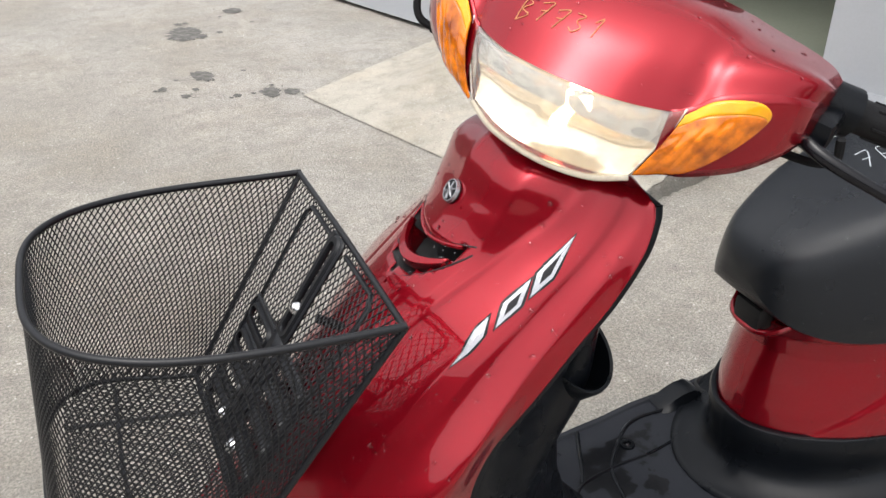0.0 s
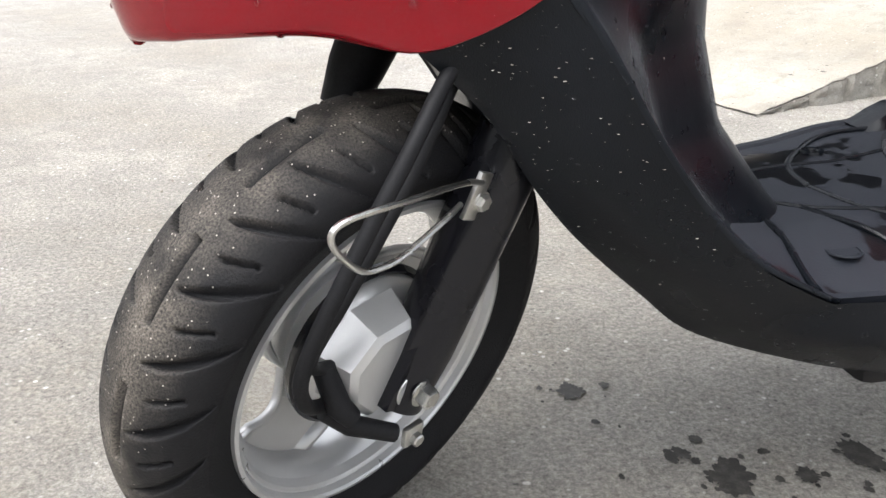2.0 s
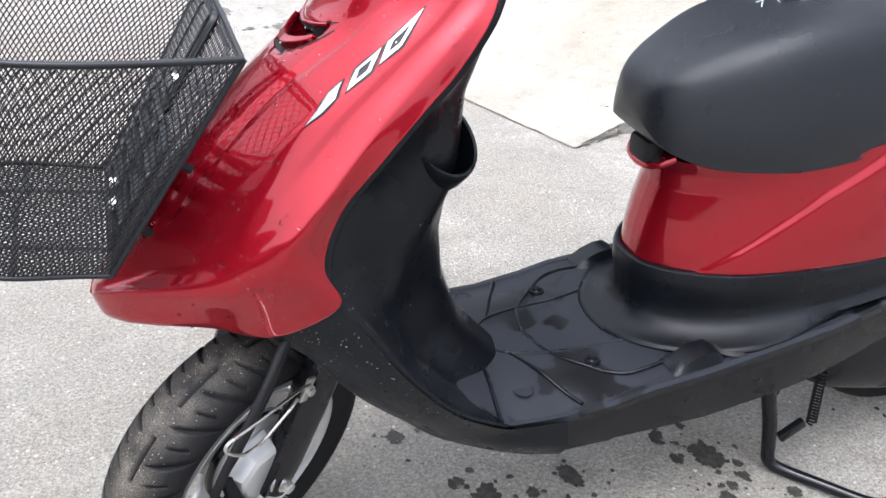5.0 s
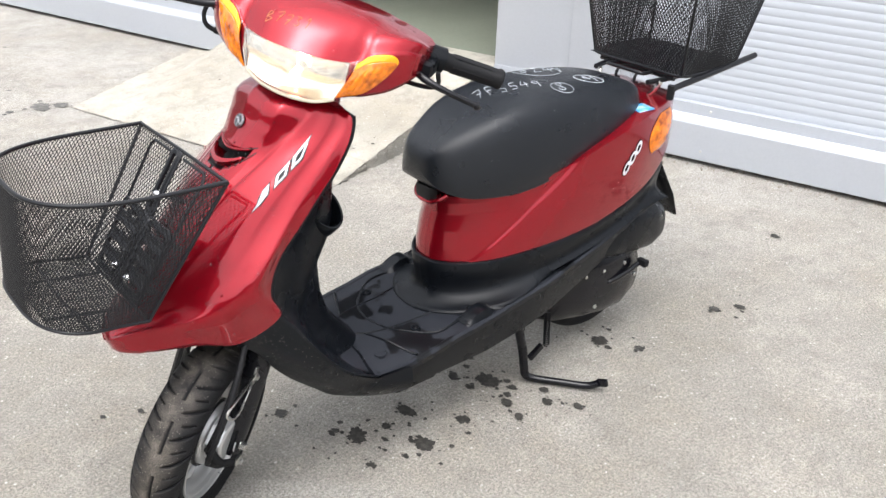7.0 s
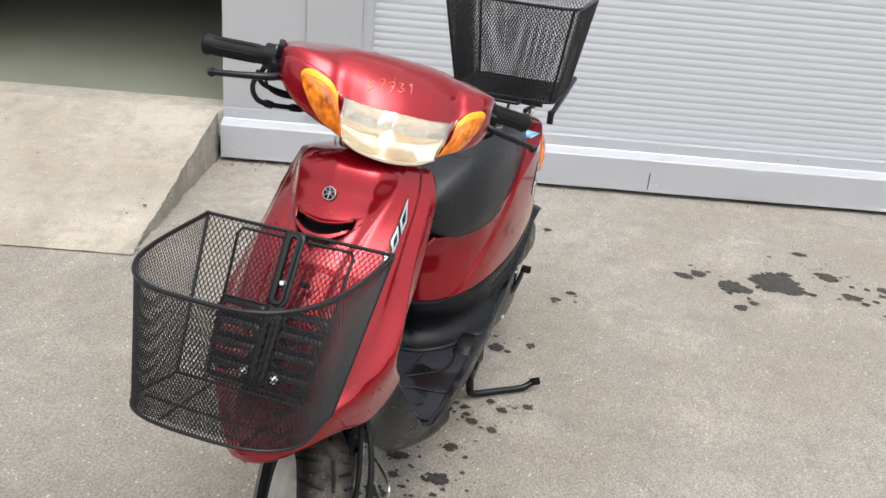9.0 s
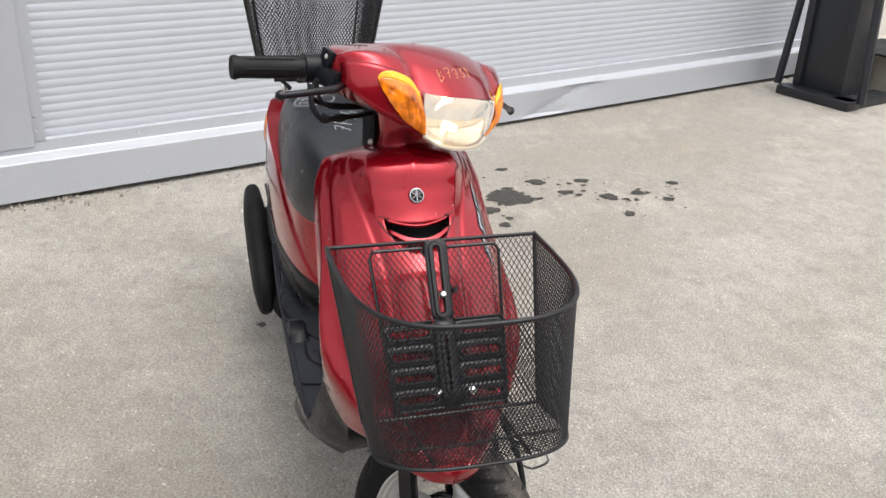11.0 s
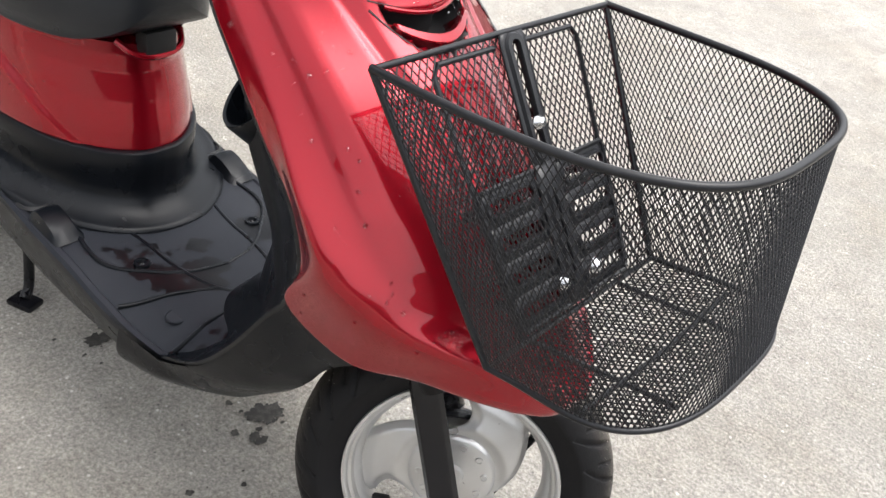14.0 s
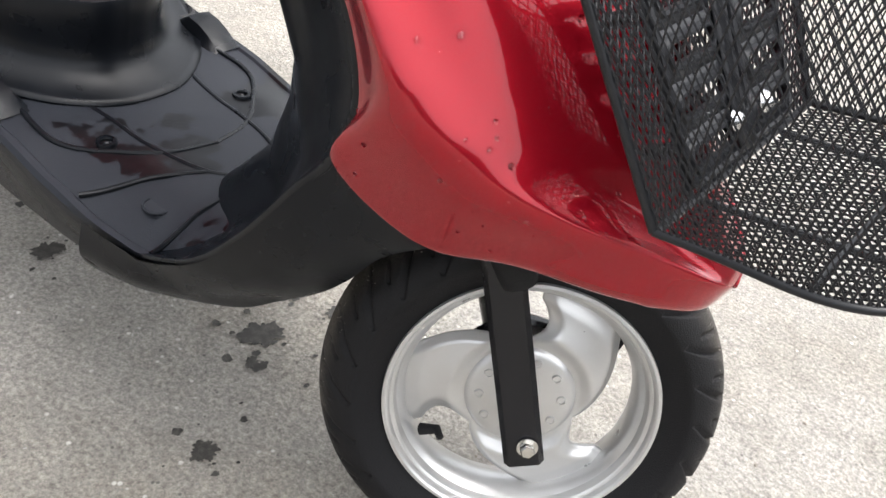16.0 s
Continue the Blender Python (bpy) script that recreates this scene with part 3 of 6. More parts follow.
def across(k, count=73):
    """One row of the nose from the middle to the edge: a raised hood, a hollow beside it, creased shoulders."""
    pts = [g[k] for g in guides]
    soft = cr(pts, count)
    out = []
    for i, p in enumerate(soft):
        u = i / (count - 1) * 4
        a = min(int(u), 3)
        t = u - a
        if a == 1:
            # columns follow the valley and the lip beside it
            tv = 0.80 - 0.68 * smoothstep(8, 58, k)
            t = float(np.interp(t, (0.0, 0.5, 0.75, 1.0), (0.0, tv, tv + 0.17, 1.0)))
            p = p.lerp(pts[1].lerp(pts[2], t), smoothstep(6, 50, k))
        if a == 0:
            d = pts[1] - pts[0]
            q = p.lerp(pts[0] + Vector((d.x * t * t, d.y * t, d.z * (0.5 * t + 0.5 * t * t))), smoothstep(10, 60, k))
        else:
            lin = 0.7 * (1 - smoothstep(88, 125, k)) * smoothstep(4, 45, k)
            q = p * (1 - lin) + pts[a].lerp(pts[a + 1], t) * lin
        if a == 1:
            # valley running from the top corner down to the side of the intake, under the lip of the cheek panel
            deep = 0.0026 * smoothstep(7, 15, k) * (1 - smoothstep(62, 125, k))
            q -= Vector((0.6, 0.35, 0.6)) * deep * (t / tv if t < tv else 1 - smoothstep(tv, tv + 0.17, t))
        if a == 2:
            # step below the cheek panel
            deep = 0.0020 * smoothstep(4, 20, k) * (1 - smoothstep(105, 140, k))
            q += Vector((0.45, 0.6, 0.45)) * deep * (0.25 * math.sin(math.pi * min(1.0, t / 0.42)) - smoothstep(0.38, 0.47, t) * (1 - smoothstep(0.55, 1.0, t)))
        if a == 3:
            q -= Vector((0.2, 0.9, 0.1)) * 0.002 * math.sin(math.pi * t) * smoothstep(50, 80, k) * (1 - smoothstep(125, 145, k))
        out.append(q)
    # the lower edge is rolled under
    e, r = out[-1], 0.0004 + 0.0105 * smoothstep(100, 128, k)
    along = (e - out[-3]).normalized()
    inward = Vector((-0.02 - 0.5 * abs(e.y) * smoothstep(120, 149, k), -e.y, 0.02)).normalized()
    for a in (30, 60, 90, 120, 150):
        out.append(e + r * math.sin(radians(a)) * along + r * (1 - math.cos(radians(a))) * inward)
    return out


nose_rows = [both(across(k)) for k in range(ROWS)]
NOSE_COLS = len(nose_rows[0])
nose_bm = skin(nose_rows)
# the beak and the lower cheeks are rounded over
done = 0
for limit, passes in ((.545, 18), (.575, 12), (.61, 8), (.65, 4)):
    low_part = [(i, v) for i, v in enumerate(nose_bm.verts) if not v.is_boundary and v.co.z < limit and (abs(v.co.y) > .075 or v.co.z < limit - .035)]
    for _ in range(passes):
        done += 1
        chosen = [v for i, v in low_part if i // NOSE_COLS > 103 + 0.7 * done or 16 < i % NOSE_COLS < NOSE_COLS - 17]
        bmesh.ops.smooth_vert(nose_bm, verts=chosen, factor=0.5, use_axis_x=True, use_axis_y=True, use_axis_z=True)
turn_part = [v for i, v in enumerate(nose_bm.verts) if not v.is_boundary and 84 < i // NOSE_COLS < 130 and not 24 < i % NOSE_COLS < NOSE_COLS - 25]
for _ in range(10):
    bmesh.ops.smooth_vert(nose_bm, verts=turn_part, factor=0.5, use_axis_x=True, use_axis_y=True, use_axis_z=True)
nose_bm.normal_update()
if sum(fc.normal.x for fc in nose_bm.faces) < 0:
    bmesh.ops.reverse_faces(nose_bm, faces=nose_bm.faces)
NOSE = BVHTree.FromBMesh(nose_bm)


def front_point(y, z, lift=0.0):
    """Where the nose is met from the front at y, z."""
    hit, nrm, _, _ = NOSE.ray_cast(Vector((0.6, y, z)), Vector((-1, 0, 0)))
    return hit + (nrm if nrm.x > 0 else -nrm) * lift


def vent_top(y):
    return .767 + .007 * (y / .056) ** 2


def vent_low(y):
    return .734 + .027 * (y / .056) ** 2


gone = []
for fc in nose_bm.faces:
    c = fc.calc_center_median()
    if abs(c.y) < .056 and vent_low(c.y) < c.z < vent_top(c.y) and c.x > -.13:
        gone.append(fc)
bmesh.ops.delete(nose_bm, geom=gone, context="FACES")
fairing = part("front_fairing", nose_bm, RED, scooter, "glossy candy red front fairing wet with drops", thick=0.0012, sharp=58)
ys = np.linspace(-.052, .052, 31)
for fun, nm in ((vent_top, "hood_lip"),):
    part(nm, tube([front_point(y, fun(y), -.001) for y in ys], .0024, 8), RED, fairing)
bowl = [[front_point(y, vent_top(y)).lerp(front_point(y, vent_low(y)), f) + Vector((-.034, 0, -.02)) * math.sin(math.pi * (0.08 + 0.84 * f)) for f in np.linspace(-.1, 1.1, 9)] for y in np.linspace(-.066, .066, 23)]
part("air_intake", skin(bowl), DARK, fairing, "black air intake slot", thick=0.002)
shelf = [[front_point(y, .7515 + .012 * (y / .056) ** 2, -.004), front_point(y, .7495 + .0135 * (y / .056) ** 2, .004), front_point(y, .7435 + .016 * (y / .056) ** 2, .004), front_point(y, .741 + .018 * (y / .056) ** 2, -.004), front_point(y, .742 + .018 * (y / .056) ** 2, -.03)] for y in np.linspace(-.050, .050, 25)]
part("intake_lip", skin(shelf), RED, fairing, thick=0.002)


# emblem on the hood: a disc with three spokes in a ring
ec, en = front_point(0, .810, .0005), Vector((.86, 0, .5)).normalized()
emblem = part("emblem", lathe([(0, 0.0035), (0.0105, 0.0035), (0.0125, 0.002), (0.0135, 0)], ec, en, 28), GLOSS_BLACK, scooter, "small round black and silver badge")
part("ring", lathe([(0.0106, 0.0036), (0.0110, 0.0046), (0.0122, 0.0044), (0.013, 0.001)], ec, en, 28), BADGE_SILVER, emblem)
for a in (90, 210, 330, 30, 150, 270):
    d = Matrix.Rotation(radians(a), 3, en) @ Vector((0, 1, 0))
    part("spoke", tube([ec + en * 0.004, ec + en * 0.004 + d * 0.0098], 0.0013, 6), BADGE_SILVER, emblem)

# side badge: three slanted silver shapes in a black outline
for side in (1,):
    def place(s, w, lift):
        # s along the badge 0..1, w across it
        a, b = Vector((-.012, .1235, .699)), Vector((-.128, .1262, .787))
        d = (b - a).normalized()
        up = Vector((0.55, 0.25, 0.85))
        up = (up - d * up.dot(d)).normalized()
        n = Vector((.55, .75, .36)).normalized()
        q = a.lerp(b, s) + up * w
        hit, nrm, _, _ = NOSE.ray_cast(q + n * .06, -n)
        q = (hit if hit else q) + n * lift
        return Vector((q.x, side * q.y, q.z))

    SHAPES = {"spike": [(-.06, -.0095), (.08, -.0030), (.20, .0095), (.33, .0105), (.24, -.0080), (.10, -.0118)],
              "link": [(.34, -.0105), (.56, -.0105), (.70, .0108), (.46, .0108)], "end": [(.64, -.0105), (.84, -.0105), (1.10, .0165), (.76, .0112)]}

    def plate_of(name, pts, grow, lift, mat, parent, hole=0.0, label=""):
        cs, cw = sum(p[0] for p in pts) / len(pts), sum(p[1] for p in pts) / len(pts)
        edge = []
        for (s0, w0), (s1, w1) in zip(pts, pts[1:] + pts[:1]):
            edge += [(s0 + (s1 - s0) * f, w0 + (w1 - w0) * f) for f in (0, 0.2, 0.4, 0.6, 0.8)]
        def scaled(f, g):
            out = []
            for s_, w_ in edge:
                ds, dw = (s_ - cs) * .145, w_ - cw
                ln = math.hypot(ds, dw)
                out.append(bm.verts.new(place(cs + ds * (f + g / ln) / .145, cw + dw * (f + g / ln), lift)))
            return out
        bm = bmesh.new()
        outer, inner = scaled(1.0, grow), scaled(hole or 0.3, 0)
        n = len(outer)
        for k in range(n):
            bm.faces.new((outer[k], outer[(k + 1) % n], inner[(k + 1) % n], inner[k]))
        if not hole:
            bm.faces.new(inner)
        return part(name, bm, mat, parent, label, smooth=False)

    badge = None
    for key, pts in SHAPES.items():
        ob = plate_of("side_badge", pts, .0042, .0008, GLOSS_BLACK, badge or scooter, label="" if badge else "silver and black slanted badge")
        badge = badge or ob
    for key, pts in SHAPES.items():
        plate_of("silver_shape", pts, 0.0, .0017, BADGE_SILVER, badge, hole=0.0 if key == "spike" else 0.5)

# black edge strip and inner leg shield
inner_rows = []
IN_EDGE = cr(G_EDGE[:9] + [(-.055, .169, .449), (-.107, .172, .372), (-.167, .174, .306), (-.245, .174, .262)], 90)
# the shield's back: height, x in the middle, x beside it
BACK = [(.25, -.32, -.25), (.263, -.31, -.238), (.30, -.275, -.20), (.36, -.226, -.142), (.43, -.204, -.119), (.50, -.196, -.132), (.54, -.20, -.153), (.58, -.203, -.175), (.62, -.206, -.185), (.66, -.21, -.188), (.70, -.214, -.192), (.76, -.222, -.215), (.84, -.232, -.222)]
for p in IN_EDGE:
    xc, xs = lerp(BACK, p.z)
    xs = min(xs, p.x - 0.006)
    lip = Vector((p.x - 0.007, p.y - 0.0015, p.z - 0.002))
    half = cr([(xc, 0, p.z), (xc * 0.8 + xs * 0.2, .05, p.z), (xs, .103, p.z), (xs * 0.6 + p.x * 0.4, .125, p.z), (p.x * 0.8 + xs * 0.2, p.y * 0.7 + .125 * 0.3, p.z), (p.x - 0.010, p.y - 0.004, p.z - 0.001), lip, p + Vector((0.001, -0.0012, 0))], 32)
    inner_rows.append(both(half))
shield_bm = skin(inner_rows)
shield_bm.normal_update()
if sum(fc.normal.x for fc in shield_bm.faces) > 0:
    bmesh.ops.reverse_faces(shield_bm, faces=shield_bm.faces)
SHIELD_TREE = BVHTree.FromBMesh(shield_bm)
shield = part("leg_shield", shield_bm, BLACK, scooter, "matt black inner leg shield", thick=0.003)
cap = [[p.lerp(Vector((-.19, 0, .868)), s) for p in inner_rows[0]] for s in (0.0, 0.5, 0.98)]
part("shield_cap", skin(cap), BLACK, shield)

# belly: black lower cowl from the red seam down under the footboard
low_line = cr([(.046, .142, .442), (.0, .132, .398), (-.036, .122, .346), (-.075, .117, .30), (-.13, .113, .25), (-.178, .118, .214), (-.262, .152, .197), (-.33, .166, .190)], 40)
up_line = cr([(-.029, .1685, .486), (-.056, .1710, .449), (-.108, .1755, .372), (-.168, .1755, .306), (-.235, .1765, .266), (-.262, .178, .262), (-.33, .180, .258)], 40)
rows = []
for i, (a, b) in enumerate(zip(up_line, low_line)):
    mid = a.lerp(b, 0.55) + Vector((0, -0.001 + 0.013 * smoothstep(0, 12, i), 0))
    under = Vector((b.x + 0.006, b.y * 0.6, b.z + 0.008))
    tuck = 0.0035 * (1 - smoothstep(2, 9, i))
    a, b, mid = (q - Vector((0, tuck, 0)) for q in (a, b, mid))
    rows.append(both([Vector((b.x + 0.006, 0, b.z + 0.01))] + cr([under, b + Vector((0.0, -0.008, 0.001)), b, mid, a], 20)))
rows.insert(0, [p + Vector((.008, 0, .008)) + Vector((0, -p.y, 0)) * 0.075 for p in rows[0]])
lower_bm = skin(rows)
LOWER_TREE = BVHTree.FromBMesh(lower_bm)
lower = part("lower_cowl", lower_bm, BLACK, scooter, "dull black plastic lower cowl with scuffs", sharp=50)
# front splash panel behind the wheel
rows = [[Vector((x, y * w, z)) for y in np.linspace(-1, 1, 9)] for x, z, w in ((.03, .435, .135), (-.03, .40, .12), (-.065, .34, .115), (-.12, .28, .10), (-.17, .245, .08))]
part("splash_panel", skin(rows), BLACK, lower, thick=0.003)

# pocket: an open bin moulded into the shield's left
for s in (1, -1):
    part("pocket", lathe([(0.0, -0.06), (0.026, -0.055), (0.034, -0.02), (0.038, 0.0), (0.041, 0.0015), (0.042, -0.003), (0.04, -0.03), (0.03, -0.07), (0.0, -0.08)], (0, 0, 0), (-.45, s * .66, .50), 36), BLACK, shield, "open black storage pocket", m=Matrix.Translation((-.168, s * .100, .652)) @ Matrix.Rotation(radians(24), 4, "Y") @ Matrix.Diagonal((1.0, 1.08, 1.42, 1)))

# floor: wet black moulded footboard
def floor_z(x):
    return lerp([(-1.15, .42), (-.95, .375), (-.75, .328), (-.55, .296), (-.40, .281), (-.25, .283), (-.20, .30), (-.14, .325)], x)


def floor_drop(x, y):
    """How far the floor falls towards its rim near the front."""
    return lerp([(-.46, 0), (-.38, .010), (-.33, .019), (-.25, .021), (-.2, .021)], x) * smoothstep(.09, .168, abs(y))


FLOOR_OUT = [(-1.12, .150), (-.95, .166), (-.75, .176), (-.5, .180), (-.3, .178), (-.2, .170), (-.14, .160)]
rows = []
for x in np.linspace(-.15, -1.12, 66):
    z, w = floor_z(x), lerp(FLOOR_OUT, x)
    skirt = lerp([(-1.12, .36), (-.9, .27), (-.763, .222), (-.685, .206), (-.57, .192), (-.40, .190), (-.33, .195), (-.2, .215), (-.14, .25)], x)
    zc, z = z, z - floor_drop(x, w)
    half = [Vector((x, 0, zc + 0.002)), Vector((x, w * 0.4, zc + 0.002)), Vector((x, w * 0.62, zc + 0.001 - floor_drop(x, w * 0.62))), Vector((x, w * 0.78, zc - floor_drop(x, w * 0.78))), Vector((x, w - 0.014, z - 0.002)), Vector((x, w - 0.011, z + 0.001)), Vector((x, w - 0.003, z + 0.001)),
            Vector((x, w + 0.001, z - 0.004)), Vector((x, w - 0.001, z - 0.018)), Vector((x, w - 0.004, z - 0.02)), Vector((x, w - 0.008, (z + skirt) / 2)), Vector((x, w - 0.02, skirt)), Vector((x, w - 0.05, skirt - 0.004)), Vector((x, 0, skirt - 0.004))]
    tuck = 0.006 * smoothstep(-.37, -.30, x)
    half[7:] = [q - Vector((0, min(tuck, q.y), 0)) for q in half[7:]]
    rows.append(both(half))
WET = material("wet_black_footboard", (0.012, 0.013, 0.016), spec=0.28, rough=0.34, grain=0.2, grain_size=500, bump=0.1)
wt, wk = WET.node_tree.nodes, WET.node_tree.links
pool = wt.new("ShaderNodeTexNoise")
pool.inputs["Scale"].default_value, pool.inputs["Detail"].default_value = 13.0, 5.0
wk.new(wt.new("ShaderNodeTexCoord").outputs["Object"], pool.inputs["Vector"])
for name_, a_, b_ in (("Roughness", 0.52, 0.28), ("Coat Weight", 0.0, 0.03)):
    pr = wt.new("ShaderNodeMapRange")
    for key, v_ in zip(("From Min", "From Max", "To Min", "To Max"), (0.565, 0.585, a_, b_)):
        pr.inputs[key].default_value = v_
    wk.new(pool.outputs["Fac"], pr.inputs["Value"])
    wk.new(pr.outputs[0], wt["Principled BSDF"].inputs[name_])
wet_mix = wt.new("ShaderNodeMix")
wet_mix.data_type = "RGBA"
wet_mix.inputs[6].default_value, wet_mix.inputs[7].default_value = (0.0165, 0.0185, 0.024, 1), (0.0035, 0.0038, 0.005, 1)
wr = wt.new("ShaderNodeMapRange")
wr.inputs["From Min"].default_value, wr.inputs["From Max"].default_value = 0.565, 0.585
wk.new(pool.outputs["Fac"], wr.inputs["Value"])
wk.new(wr.outputs[0], wet_mix.inputs["Factor"])
wk.new(wet_mix.outputs[2], wt["Principled BSDF"].inputs["Base Color"])
footboard = part("footboard", skin([r[5:-5] for r in rows]), WET, scooter, "wet black moulded plastic footboard with raised ribs", thick=0.003, sharp=35)


back_rows = [r for r in rows if r[0].x < -.262]
for ob_rows in ([r[:6] for r in back_rows], [r[-6:] for r in back_rows]):
    part("skirt", skin(ob_rows), BLACK, footboard, thick=0.003, sharp=35)


def floor_rib(points, r=0.0040, closed=False, count=60):
    """A raised line over the floor through points of (x, y)."""
    pts = cr([(x, y, floor_z(x) + 0.002) for x, y in points], count)
    part("rib", tube([Vector((p.x, p.y, floor_z(p.x) - floor_drop(p.x, p.y) + 0.0010)) for p in pts], r * 0.8, 8), BLACK, footboard)


for s in (1, -1):
    floor_rib([(-.590, s * .100), (-.54, s * .125), (-.496, s * .137), (-.437, s * .138), (-.389, s * .10), (-.352, s * .055), (-.338, 0)])
    floor_rib([(-.576, s * .093), (-.448, s * .068), (-.367, s * .062), (-.298, s * .046), (-.262, s * .011), (-.262, 0)])
    floor_rib([(-.498, s * .078), (-.474, s * .045), (-.464, 0)])
    floor_rib([(-.358, s * .163), (-.33, s * .11), (-.299, s * .048)])
    floor_rib([(-.240, s * .165), (-.246, s * .10), (-.255, s * .03)])
    floor_rib([(-.59, s * .165), (-.67, s * .160), (-.75, s * .160)], r=.002)
    part("stud", lathe([(0.0, 0.0), (0.0122, 0.0), (0.0128, -0.0008), (0.0134, 0.0004), (0.0146, 0.0004), (0.0152, -.001)], (-.289, s * .12, floor_z(-.289) - floor_drop(-.289, .12) + 0.001), (0, 0, 1), 24), WET, footboard)
    screw = part("floor_screw", lathe([(0.012, 0.0), (0.011, 0.003), (0.007, 0.003), (0.006, 0.001)], (-.405, s * .096, floor_z(-.405) - floor_drop(-.405, .096) + 0.0015), (0, 0, 1), 20), BLACK, scooter)
    part("screw_head", lathe([(0.0, 0.002), (0.002, 0.0016), (0.0035, 0)], (-.405, s * .096, floor_z(-.405) - floor_drop(-.405, .096) + 0.0015), (0, 0, 1), 12), GLOSS_BLACK, screw)
    # pillion peg hump with its recess
    rows_h = [[Vector((x, s * y, floor_z(x) + h)) for y, h in zip((.174, .168, .15, .135, .125), (0, .9 * top, top, .9 * top, 0))] for x, top in
              ((-.492, 0.001), (-.502, 0.008), (-.516, 0.016), (-.533, 0.022), (-.552, 0.023), (-.564, 0.014), (-.572, 0.001))]
    part("hump", skin(rows_h), BLACK, footboard, "moulded hump by the foot rest")
    part("recess", lathe([(0.0, 0.0), (0.017, 0.0), (0.022, 0.004), (0.026, 0.0)], (-.595, s * .148, floor_z(-.595) + 0.0015), (0, 0, 1), 24), DARK, footboard)
part("side_screw", bolt((-.276, .1775, .236), (0, 1, 0), 0.0032, 0.002, 0.0045), BLACK, footboard)
part("side_screw", bolt((-.276, -.1775, .236), (0, -1, 0), 0.0032, 0.002, 0.0045), BLACK, footboard)
bm = block((.12, .26, .045), pose(-.385, 0, .175), 0.012)
part("under_bracket", bm, GLOSS_BLACK, scooter, "black steel bracket under the footboard")
part("under_bolt", bolt((-.38, .129, .168), (0, 1, 0), 0.006, 0.006), GLOSS_BLACK, scooter)
part("frame_tube", tube([(-.35, .07, .20), (-.6, .08, .20), (-.8, .09, .23), (-1.0, .10, .34)], 0.016, 10, count=20), GLOSS_BLACK, scooter)
part("frame_tube", tube([(-.35, -.07, .20), (-.6, -.08, .20), (-.8, -.09, .23), (-1.0, -.10, .34)], 0.016, 10, count=20), GLOSS_BLACK, scooter)

# rear body: half widths and heights along x
def ring(x, w, z0, z1, square=2.6, n=40, lean=0.0):
    out = []
    for a in np.linspace(0, 2 * math.pi, n, endpoint=False):
        c, s = math.cos(a), math.sin(a)
        k = (abs(c) ** square + abs(s) ** square) ** (-1 / square)
        out.append(Vector((x + lean * s * k, w * c * k, (z0 + z1) / 2 + (z1 - z0) / 2 * s * k)))
    return out


def plan_row(outline, grow, count=90):
    """Points of a plan outline (x, half width), from one side over the front to the other, moved out by grow."""
    half = cr([(x, y, 0) for x, y in outline], count)
    out = []
    for i, p in enumerate(half):
        t = (half[min(i + 1, count - 1)] - half[max(i - 1, 0)])
        if i == 0:
            t = Vector((0, 1, 0))
        nrm = Vector((t.y, -t.x, 0)).normalized()
        q = p + nrm * grow
        out.append(Vector((q.x, max(q.y, 0.0) if i else 0.0, 0)))
    return out


BASE_TOP = [(-1.2, .53), (-1.17, .515), (-1.09, .475), (-1.0, .45), (-.90, .428), (-.80, .416), (-.70, .409), (-.60, .400), (-.50, .393), (-.4, .392)]
OUTLINE = [(-.487, 0), (-.490, .028), (-.503, .054), (-.528, .083), (-.57, .112), (-.62, .134), (-.70, .153), (-.80, .165), (-.90, .169), (-1.0, .167), (-1.09, .157), (-1.18, .132)]
rows = []
for f, grow in ((0.0, -.012), (0.0, -.0065), (0.04, -.0052), (0.22, -.0065), (0.42, -.010), (0.58, -.0125), (0.70, -.0115), (0.79, -.008), (0.86, -.001), (0.92, .009), (0.96, .019), (0.985, .029), (1.0, .040)):
    row = []
    for p in plan_row(OUTLINE, grow):
        top, low = lerp(BASE_TOP, p.x) + (0.003 if grow == -.012 and f == 0 else 0), floor_z(p.x) + 0.0015
        g = grow if grow <= 0 else 0
        far = smoothstep(-.62, -.80, p.x)
        y = min(p.y, .176 - 0.02 * far) if grow > 0 else p.y
        row.append(Vector((p.x, y, top + (low - top) * f)))
    rows.append(both(row))
base = part("rear_base", skin(rows), BLACK, scooter, "black plastic base panel round the rear body", thick=0.003)
for s in (1, -1):
    gap = [min((p for p in row if p.y * s > 0), key=lambda p: abs(p.x + .585)) for row in rows[2:]]
    part("panel_gap", tube([p + Vector((0, s * .0004, 0)) for p in gap], .0015, 5), DARK, base)

# red rear body over it
BODY_TOP = [(-1.30, .664), (-1.25, .680), (-1.16, .682), (-1.08, .672), (-1.0, .655), (-.90, .63), (-.80, .60), (-.70, .578), (-.60, .566), (-.54, .560), (-.48, .552)]
BODY_LOW = [(-1.30, .625), (-1.262, .592), (-1.22, .55), (-1.17, .515), (-1.09, .475), (-1.0, .451), (-.90, .429), (-.80, .417), (-.70, .410), (-.60, .401), (-.48, .393)]
BODY_PLAN = [(-.496, 0), (-.499, .026), (-.512, .052), (-.536, .080), (-.576, .108), (-.625, .130), (-.70, .149), (-.80, .162), (-.90, .167), (-1.0, .165), (-1.08, .156), (-1.16, .138), (-1.22, .112), (-1.262, .075), (-1.283, .035), (-1.288, 0)]
rows = []
